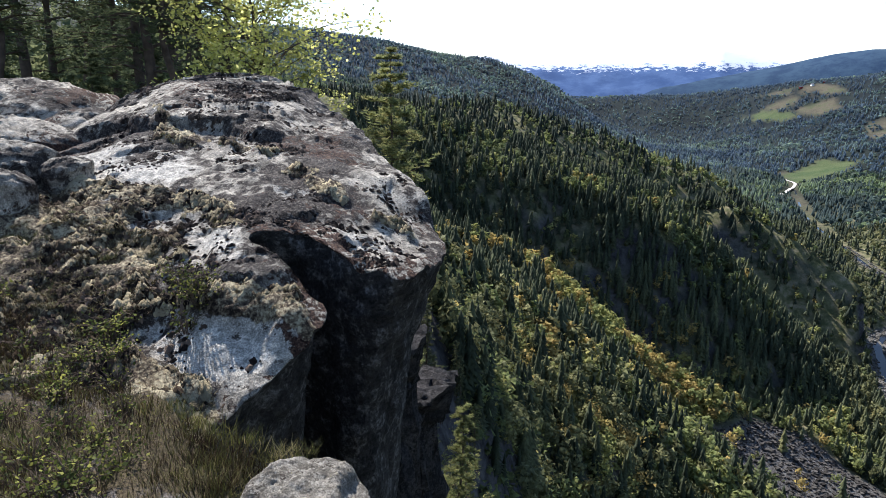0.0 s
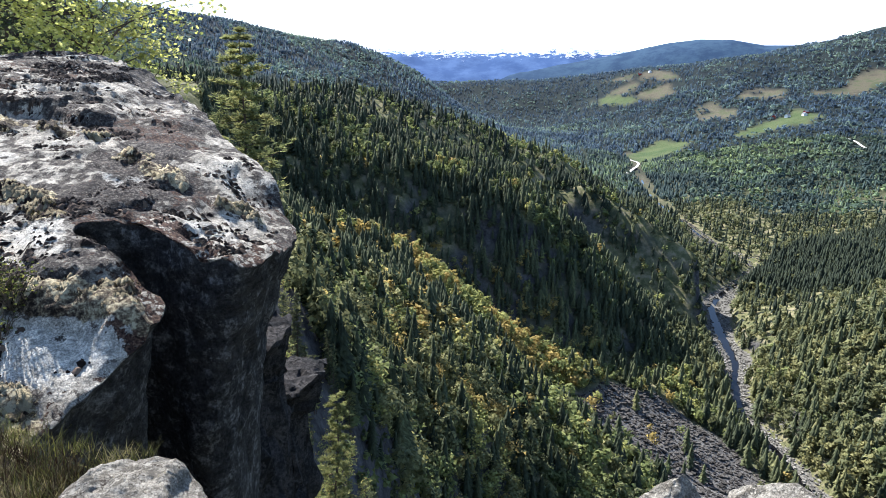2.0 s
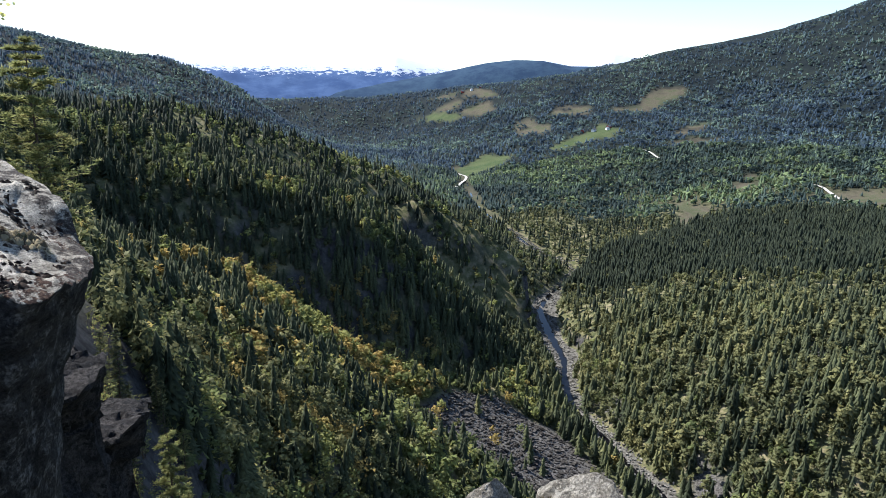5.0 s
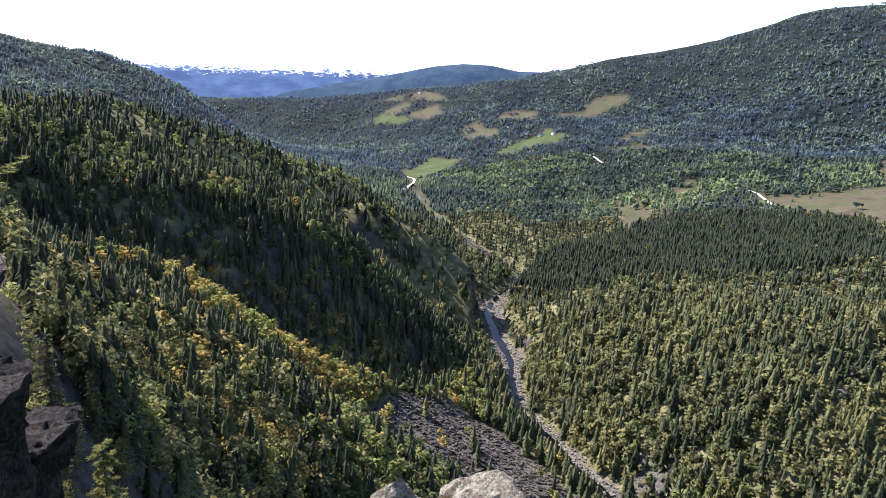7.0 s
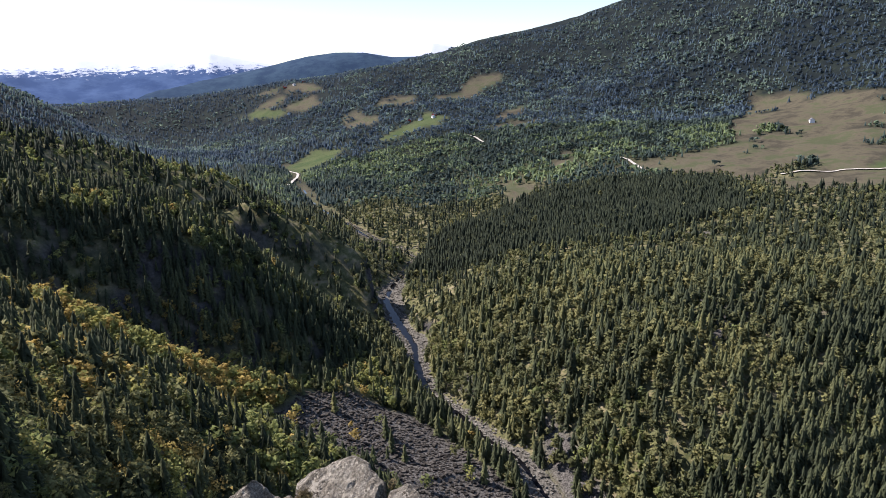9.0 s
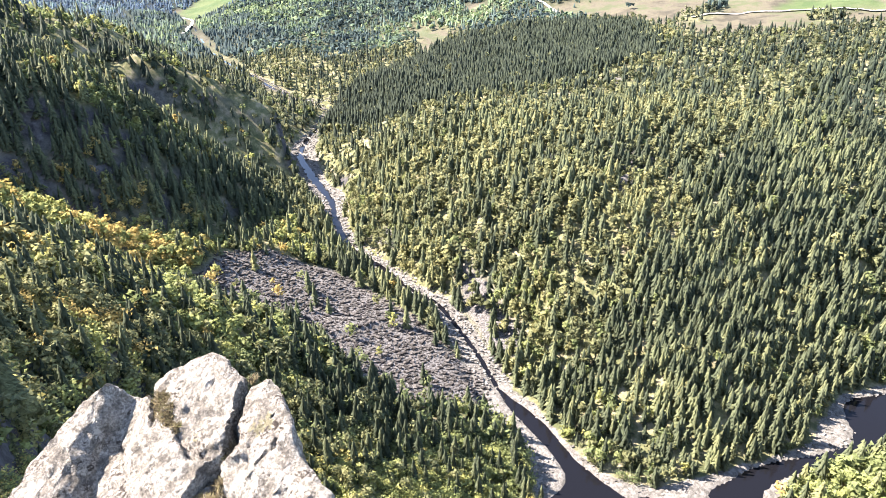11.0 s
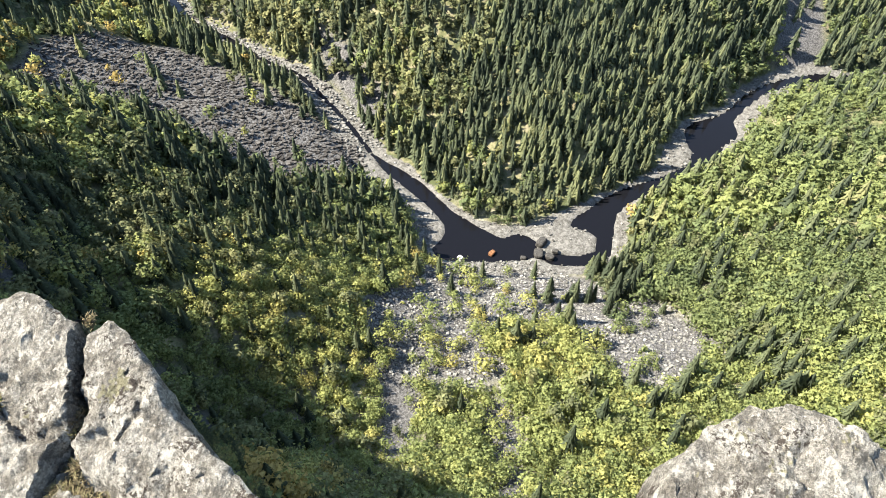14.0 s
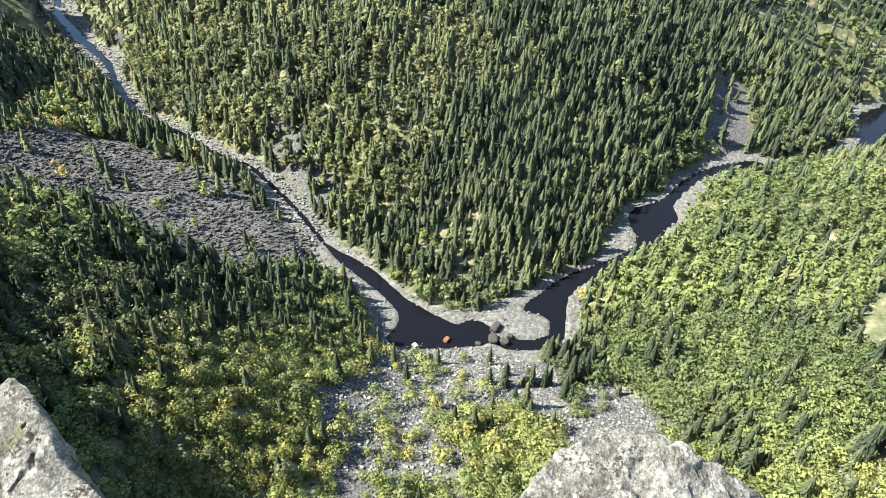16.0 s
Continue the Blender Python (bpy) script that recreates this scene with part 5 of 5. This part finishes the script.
nt.links.new(ramp(nt, noise_out(nt, 30, 3), [(0.3, (0.06, 0.04, 0.03)), (0.7, (0.16, 0.12, 0.09))]), b.inputs["Base Color"])


def tube(points, r0, r1, sides=5):
    """A tapering tube along points."""
    p = np.asarray(points, float)
    t = np.gradient(p, axis=0)
    t /= np.linalg.norm(t, axis=1, keepdims=True) + 1e-9
    up = np.array([0.31, 0.17, 0.93])
    s = np.cross(t, up)
    s /= np.linalg.norm(s, axis=1, keepdims=True) + 1e-9
    u = np.cross(s, t)
    a = np.linspace(0, 2 * np.pi, sides, endpoint=False)
    r = np.linspace(r0, r1, len(p))[:, None, None]
    v = (p[:, None] + r * (np.cos(a)[None, :, None] * s[:, None] + np.sin(a)[None, :, None] * u[:, None])).reshape(-1, 3)
    i, j = np.meshgrid(np.arange(len(p) - 1), np.arange(sides), indexing="ij")
    k = (j + 1) % sides
    q = np.stack([i * sides + j, i * sides + k, (i + 1) * sides + k, (i + 1) * sides + j], -1).reshape(-1, 4)
    return v, np.concatenate([q[:, [0, 1, 2]], q[:, [0, 2, 3]]])


def merged(pieces):
    vs, fs, off = [], [], 0
    for v, f in pieces:
        vs.append(v)
        fs.append(f + off)
        off += len(v)
    return np.concatenate(vs), np.concatenate(fs)


def leaves_at(p, size, seed, face=None):
    """Diamond leaves at points."""
    g = np.random.default_rng(seed)
    n = len(p)
    a, b2 = g.normal(size=(n, 3)), g.normal(size=(n, 3))
    a[:, 2] *= 0.5
    a /= np.linalg.norm(a, axis=1, keepdims=True)
    b2 -= a * (a * b2).sum(1, keepdims=True)
    b2 /= np.linalg.norm(b2, axis=1, keepdims=True)
    s = size * g.uniform(0.6, 1.25, (n, 1))
    v = np.stack([p, p + a * s * 0.5 + b2 * s * 0.35, p + a * s, p + a * s * 0.5 - b2 * s * 0.35], 1).reshape(-1, 3)
    k = np.arange(n)[:, None] * 4
    return v, np.concatenate([k + [0, 1, 2], k + [0, 2, 3]])


def shrub(seed, stems, height, spread, leaves):
    g = np.random.default_rng(seed)
    root = new("shrub")
    sticks, pts = [], []
    for i in range(stems):
        a, l = g.uniform(0, 6.28), g.uniform(0.5, 1.0)
        tip = np.array([np.cos(a) * spread * l, np.sin(a) * spread * l, height * g.uniform(0.6, 1.1)])
        q = spline([(0.1 * tip[0], 0.1 * tip[1], -0.04), tip * [0.5, 0.5, 0.7] + g.normal(size=3) * 0.012, tip], 6)
        sticks.append(tube(q, 0.0025, 0.0008, 4))
        pts.append(q[2 + np.arange(leaves) % 4] + g.normal(size=(leaves, 3)) * 0.022)
    v, f = merged(sticks)
    tagged(part("stemwork", mesh_of("stemwork", v, f), TWIG, root), kind="stuff")
    p = np.concatenate(pts)
    v, f = leaves_at(p, 0.019, seed)
    tagged(part("foliage", mesh_of("foliage", v, f, False, {"tone": np.repeat(g.random(len(p)), 4)}), SHRUB_LEAF, root), kind="stuff")
    return tagged(root, "low bilberry shrub with small fresh green leaves", "shrub", "shrubs on the ledge")


shrubs = [shrub(300 + i, 30, 0.11, 0.15, (3, 5, 8)[i]) for i in range(3)]
g = np.random.default_rng(44)
spots = [(-1.28, 2.42), (-1.42, 2.62), (-1.6, 2.5), (-1.5, 2.3), (-1.72, 2.72), (-1.25, 2.2), (-1.75, 2.35), (-1.45, 2.05), (-1.62, 3.0), (-1.95, 2.9), (-1.3, 1.9), (-1.12, 2.05), (-1.05, 1.75), (-1.85, 2.6), (-1.5, 2.8)]
spots += [(x, y) for x, y in zip(g.uniform(-2.5, -1.15, 90), g.uniform(1.7, 3.4, 90)) if y < 3.5 + 0.55 * (x + 2.0) - 0.2 * abs(x + 1.9) and y > 1.9 - 0.4 * (x + 1.2)][:16]
for i, (x, y) in enumerate(spots):
    ob = shrubs[i] if i < 3 else copy_thing(shrubs[i % 3], Matrix())
    ob.matrix_basis = pose(x, y, float(footing([x], [y])[0]), 0, 0, 57 * i) @ Matrix.Scale(g.uniform(0.7, 1.05), 4)


# ---- trees on the cliff top ----
def limb_tree(name, label, category, seed, height, radius, mat, n_limbs, crown_from, reach, leaf_points, leaf_size, needles, droop=0.0, conic=True, fine=True):
    """A tapered trunk with limbs, twigs and sprays of leaves or needles."""
    g = np.random.default_rng(seed)
    root = new(name)
    sway = g.normal(size=(4, 2)) * 0.012 * height
    trunk = spline([(0, 0, -0.6)] + [(sway[i, 0], sway[i, 1], height * (i + 1) / 4) for i in range(4)], 16)
    v, f = tube(trunk, radius, radius * 0.12, 9)
    part("trunk", mesh_of("trunk", v, f, True), BARK, root)
    sticks, pts = [], []
    for i in range(n_limbs):
        u = crown_from + (1 - crown_from) * ((i + g.uniform(0, 0.9)) / n_limbs)
        base = np.array([np.interp(u * height, trunk[:, 2], trunk[:, k]) for k in range(3)])
        a = i * 2.4 + g.uniform(-0.5, 0.5)
        w = (1 - u) / (1 - crown_from)
        l = reach * ((0.25 + 0.75 * w) if conic else (0.45 + 0.75 * math.sin(math.pi * min(1, 0.25 + w * 0.7)))) * g.uniform(0.65, 1.15)
        tip = base + [np.cos(a) * l, np.sin(a) * l, l * g.uniform(-0.1, 0.35) - droop * l]
        mid = (base + tip) / 2 + g.normal(size=3) * 0.08 * l + [0, 0, 0.06 * l]
        q = spline([base, mid, tip], 9)
        sticks.append(tube(q if fine else q[::4], radius * 0.22 * (0.4 + w), radius * 0.03, 4 if fine else 3))
        for j in range(5):
            s0 = q[2 + j]
            b2 = g.uniform(0, 6.28)
            e = s0 + np.array([np.cos(b2), np.sin(b2), g.uniform(-0.2, 0.5)]) * l * g.uniform(0.15, 0.35)
            if fine:
                sticks.append(tube(np.stack([s0, (s0 + e) / 2 + g.normal(size=3) * 0.02, e]), radius * 0.05, radius * 0.015, 3))
            k = g.uniform(0.35, 1.0, (leaf_points, 1))
            pts.append(s0 + (e - s0) * k + g.normal(size=(leaf_points, 3)) * 0.05 * l)
        k = g.uniform(0.4, 1.0, (leaf_points, 1))
        pts.append(base + (tip - base) * k + g.normal(size=(leaf_points, 3)) * 0.04 * l)
    v, f = merged(sticks)
    tagged(part("branchwork", mesh_of("branchwork", v, f), BARK, root), kind="stuff")
    p = np.concatenate(pts)
    if needles:
        n = len(p)
        d = g.normal(size=(n, needles, 3))
        d /= np.linalg.norm(d, axis=2, keepdims=True)
        d[..., 2] = np.abs(d[..., 2]) * 0.7
        w = np.cross(d, g.normal(size=(n, needles, 3)))
        w /= np.linalg.norm(w, axis=2, keepdims=True) + 1e-9
        c = p[:, None]
        v = np.stack([c - w * leaf_size * 0.09, c + w * leaf_size * 0.09, c + d * leaf_size], 2).reshape(-1, 3)
        f, tone = np.arange(len(v)).reshape(-1, 3), np.repeat(g.random(n), needles * 3)
    else:
        v, f = leaves_at(p, leaf_size, seed)
        tone = np.repeat(np.clip(g.normal(0.5, 0.22, len(p)), 0, 1), 4)
    part("crown", mesh_of("crown", v, f, False, {"tone": tone}), mat, root)
    return tagged(root, label, category)


DARK_PINE = foliage("dark_pine_needles", [(0.0, (0.07, 0.088, 0.045)), (0.6, (0.13, 0.155, 0.078)), (1.0, (0.21, 0.225, 0.105))], 0.45)
SPRING = foliage("bright_birch_leaves", [(0.0, (0.36, 0.37, 0.09)), (0.5, (0.52, 0.51, 0.15)), (1.0, (0.68, 0.64, 0.27))], 0.6)
birch = limb_tree("birch_tree", "young birch in bright yellow-green spring leaf behind the boulder", "tree", 61, 3.8, 0.05, SPRING, 80, 0.1, 1.45, 36, 0.056, 0, -0.3, False)
birch.matrix_basis = pose(-2.75, 10.2, -1.8) @ Matrix.Scale(1.15, 4)
# Paler copy of the pine needles: sunlight put into the colour.
SUNLIT_PINE = foliage("sunlit_pine_needles", [(0.0, (0.13, 0.15, 0.06)), (0.6, (0.22, 0.23, 0.09)), (1.0, (0.32, 0.30, 0.12))], 0.6)
young = limb_tree("young_pine", "slim young pine at the cliff edge", "tree", 62, 3.35, 0.045, SUNLIT_PINE, 46, 0.12, 1.1, 6, 0.12, 7, 0.0)
young.matrix_basis = pose(-1.0, 13.4, -2.75)
tall = [limb_tree("pine_tree", "tall dark pine with bare lower limbs in the cliff-top wood", "tree", 63 + i, 8.5 + i, 0.17, DARK_PINE, 46, (0.5, 0.12)[i], 1.9, 7, 0.18, 6, 0.1, False) for i in range(2)]
for o in tall:
    tagged(o, group="cliff-top pines")
g = np.random.default_rng(9)
pine_spots = [(-4.95, 12.6), (-6.1, 14.2), (-8.3, 12.9), (-5.6, 17.5), (-6.6, 16), (-9.6, 14.5), (-6.6, 19), (-8.9, 20), (-11, 18), (-12.5, 22), (-9.2, 24), (-11.5, 27), (-14.5, 28), (-11.6, 31), (-14.5, 38), (-15, 33), (-18, 27), (-11.5, 24), (-12.2, 28)]
for i, (x, y) in enumerate(pine_spots):
    ob = tall[i] if i < 2 else copy_thing(tall[i % 2], Matrix())
    ob.matrix_basis = pose(x, y, float(ground([x], [y])[0]) + 0.1, g.uniform(-2, 2), g.uniform(-2, 2), 77 * i) @ Matrix.Scale(min(1.0, 0.12 * (y - 7.6)) * g.uniform(0.92, 1.05), 4)
under = limb_tree("pine_sapling", "sapling with light green needles below the pines", "tree", 70, 1.7, 0.025, DARK_PINE, 26, 0.1, 0.55, 6, 0.09, 8)
tagged(under, group="cliff-top saplings")
for i, (x, y) in enumerate([(-5.2, 10.2), (-6.0, 11.2), (-4.2, 10.6), (-7.2, 14), (-5.5, 15), (-3.7, 14.6), (-8.6, 17), (-5.6, 16.5), (-7.4, 19)]):
    ob = under if i == 0 else copy_thing(under, Matrix())
    ob.matrix_basis = pose(x, y, float(ground([x], [y])[0]), 0, 0, 61 * i) @ Matrix.Scale(g.uniform(0.7, 1.5), 4)

# the wood behind them, on the level cliff top
x, y = scatter(44, 120, -62, -8, 4.0)
forest("pine_wood", "dark pine wood on the level cliff top", x, y, ground(x, y), [leaf_tree(0.2, 220, 0.034, 95 + i, 0.2, 18, 0.6) for i in range(3)], DARK_PINE, np.full(len(x), 9.5), rng.random(len(x)), 1.3)

# single trees on the slope below the cliff
near_spruce = limb_tree("spruce_tree", "tall spruce rising below the cliff", "tree", 81, 19.5, 0.22, SUNLIT_PINE, 90, 0.1, 3.0, 6, 0.3, 7, 0.25)
near_spruce.matrix_basis = pose(1.2, 45, -43)
slope_spruce = limb_tree("spruce_tree", "spruce on the steep slope below the cliff", "tree", 83, 15, 0.17, SPRUCE, 46, 0.08, 2.2, 2, 0.7, 3, 0.3, True, False)
tagged(slope_spruce, group="slope spruces")
slope_pine = limb_tree("slope_pine", "grey-green pine on the steep slope below the cliff", "tree", 84, 12, 0.15, PINE, 36, 0.2, 1.9, 3, 0.5, 3, 0.0, False, False)
tagged(slope_pine, group="slope pines")
near_birch = limb_tree("slope_birch", "slender birch in fresh yellow-green leaf on the slope", "tree", 82, 10, 0.09, BIRCH, 34, 0.15, 1.7, 4, 0.3, 0, -0.35, False, False)
tagged(near_birch, group="slope birches")
x, y, z, kind, plant, low, hill, across = woods(42, 112, -3, 28, 3.9)
first = {"birch", "spruce", "pine"}
for i in range(len(x)):
    if z[i] > -25 or math.hypot(x[i] - 1.2, y[i] - 45) < 4 or (x[i] < 1.5 and y[i] < 50):
        continue
    leafy = kind[i] == 1 or (x[i] < 12 and rng.random() < 0.45)
    if leafy:
        ob = near_birch if "birch" in first else copy_thing(near_birch, Matrix())
        first -= {"birch"}
    elif rng.random() < 0.45:
        ob = slope_pine if "pine" in first else copy_thing(slope_pine, Matrix())
        first -= {"pine"}
    else:
        ob = slope_spruce if "spruce" in first else copy_thing(slope_spruce, Matrix())
        first -= {"spruce"}
    ob.matrix_basis = pose(x[i], y[i], z[i] - 0.3, 0, 0, rng.uniform(0, 360)) @ Matrix.Scale(rng.uniform(0.55, 1.0), 4)

# ---- far hills, snow mountains, roads and farms ----
MOUNT, nt, b = material("hazy_mountain", 1.0)
geo = nt.nodes.new("ShaderNodeNewGeometry")
sep = nt.nodes.new("ShaderNodeSeparateXYZ")
nt.links.new(geo.outputs["Position"], sep.inputs[0])
# Rock and snow colours carry the blue of distance haze.
hazy_rock = ramp(nt, noise_out(nt, 0.006, 8, 0.7), [(0.42, (0.04, 0.075, 0.165)), (0.58, (0.065, 0.11, 0.215))])
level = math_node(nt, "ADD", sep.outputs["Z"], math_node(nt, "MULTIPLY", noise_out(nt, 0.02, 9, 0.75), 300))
nt.links.new(mix(nt, grey_ramp(nt, math_node(nt, "MULTIPLY", level, 0.002), 0.485, 0.51), hazy_rock, (0.46, 0.5, 0.58)), b.inputs["Base Color"])
FAR_RIDGE, nt, b = material("hazy_ridge", 1.0)
# The ridge's colour is blued by painted haze as well.
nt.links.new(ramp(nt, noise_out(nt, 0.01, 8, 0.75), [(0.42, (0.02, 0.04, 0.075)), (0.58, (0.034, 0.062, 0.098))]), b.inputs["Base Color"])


def ridge(name, label, crest, r, depth, foot, mat, rough, seed):
    """A mountain range: crest of (azimuth, elevation) in degrees at range r, its face falling towards the viewer."""
    c = np.array(crest, float)
    az = np.linspace(c[0, 0], c[-1, 0], 420)
    el = np.interp(az, c[:, 0], c[:, 1])
    n = 26
    v = []
    for k in np.linspace(0, 1, n):
        rr = r - depth * k
        z = np.tan(np.radians(el)) * r * (1 - k ** 1.8) + foot * k ** 1.8
        p = np.stack([rr * np.sin(np.radians(az)), rr * np.cos(np.radians(az)), z], 1)
        p[:, 2] += rough * (fbm(p * [1, 1, 0.3], 260, 5, seed)) * (0.35 + 1.6 * k * (1 - k))
        v.append(p)
    v = np.concatenate(v)
    i, j = np.meshgrid(np.arange(n - 1), np.arange(419), indexing="ij")
    f = np.stack([i * 420 + j, i * 420 + j + 1, (i + 1) * 420 + j + 1, (i + 1) * 420 + j], -1).reshape(-1, 4)
    return tagged(part(name, mesh_of(name, v, f[:, ::-1], True), mat), label, "backdrop", kind="structure")


ridge("backdrop", "distant mountain range painted haze-blue, with patchy snow on top", [(-4, 1.8), (2, 2.1), (4.2, 2.25), (6, 2.02), (9.4, 1.9), (12.9, 2.1), (15.6, 1.95), (19.3, 2.2), (22.1, 2.6), (24, 2.15), (26.8, 1.5), (31, 1.5), (34.3, 2.5), (36.6, 2.2), (38, 2.4), (39.9, 2.95), (41, 2.75), (44, 2.2), (58, 4.5), (60.3, 6.7), (61.4, 7.1), (62.4, 7.35), (64.2, 7.15), (66, 7.3), (70, 7.4)], 4850, 1150, -260, MOUNT, 26, 3)
ridge("backdrop", "wooded ridge painted dark haze-blue before the snow mountains", [(9, -2.6), (11.9, -1.25), (15.5, -0.3), (19.3, 0.22), (23, 0.76), (26.8, 1.5), (29.6, 2.12), (32, 2.42), (34.3, 2.35), (36.6, 1.95), (38.9, 1.93), (42, 1.8)], 4300, 700, -260, FAR_RIDGE, 12, 5)

ROAD, nt, b = material("gravel_road", 0.95)
nt.links.new(ramp(nt, noise_out(nt, 0.2, 5), [(0.3, (0.34, 0.31, 0.27)), (0.7, (0.5, 0.47, 0.42))]), b.inputs["Base Color"])
for line in ROADS:
    a = spline(line, 60)
    t = np.gradient(a, axis=0)
    nrm = np.stack([-t[:, 1], t[:, 0]], 1) / np.linalg.norm(t, axis=1, keepdims=True)
    e = np.concatenate([a - nrm * 3.2, a + nrm * 3.2])
    z = np.tile(np.maximum(ground(a[:, 0], a[:, 1]), np.maximum(ground(e[:60, 0], e[:60, 1]), ground(e[60:, 0], e[60:, 1]))) + 1.0, 2)
    f = np.array([(i, i + 1, i + 61, i + 60) for i in range(59)])
    tagged(part("road", mesh_of("road", np.stack([e[:, 0], e[:, 1], z], 1), f), ROAD), "pale gravel road across the far plateau", "road", kind="structure")

WALL, nt, b = material("white_boards", 0.7)
nt.links.new(ramp(nt, noise_out(nt, 2, 4), [(0.3, (0.66, 0.65, 0.62)), (0.7, (0.8, 0.79, 0.77))]), b.inputs["Base Color"])
RED, nt, b = material("red_boards", 0.7)
nt.links.new(ramp(nt, noise_out(nt, 2, 4), [(0.3, (0.25, 0.04, 0.03)), (0.7, (0.35, 0.07, 0.05))]), b.inputs["Base Color"])
ROOF, nt, b = material("slate_roof", 0.8)
nt.links.new(ramp(nt, noise_out(nt, 2, 4), [(0.3, (0.10, 0.10, 0.11)), (0.7, (0.18, 0.18, 0.19))]), b.inputs["Base Color"])


def house(x, y, turn, wall, length=14, width=9, height=5):
    root = new("farmhouse")
    l, w = length / 2, width / 2
    v = [(sx * l, sy * w, z) for z in (-2, height) for sx, sy in ((-1, -1), (1, -1), (1, 1), (-1, 1))] + [(-l, 0, height + 3.5), (l, 0, height + 3.5)]
    body = bmesh.new()
    q = [body.verts.new(p) for p in v]
    for idx in ((0, 1, 5, 4), (1, 2, 6, 9, 5), (2, 3, 7, 6), (3, 0, 4, 8, 7)):
        body.faces.new([q[i] for i in idx])
    part("wall", body, wall, root)
    roof = bmesh.new()
    for s in (-1, 1):
        c = [(-l - 0.6, 0, height + 3.7), (l + 0.6, 0, height + 3.7), (l + 0.6, s * (w + 0.6), height - 0.2), (-l - 0.6, s * (w + 0.6), height - 0.2)]
        top = [roof.verts.new(p) for p in c]
        low = [roof.verts.new((p[0], p[1], p[2] - 0.3)) for p in c]
        roof.faces.new(top)
        roof.faces.new(low[::-1])
        for i in range(4):
            roof.faces.new([top[i], low[i], low[(i + 1) % 4], top[(i + 1) % 4]])
    part("roof", roof, ROOF, root)
    root.matrix_basis = pose(x, y, float(ground([x], [y])[0]), 0, 0, turn)
    return tagged(root, "small farmhouse with a dark roof on the far plateau", "house", "far farms")


for x, y, turn, wall in ((1255, 1560, 20, WALL), (1285, 1535, 70, WALL), (1300, 1548, 10, RED), (1232, 1582, 40, RED), (1500, 560, 30, WALL), (1190, 2245, 30, WALL), (1330, 2530, 10, RED), (1365, 2515, 80, WALL), (1420, 2540, 20, RED)):
    house(x, y, turn, wall)
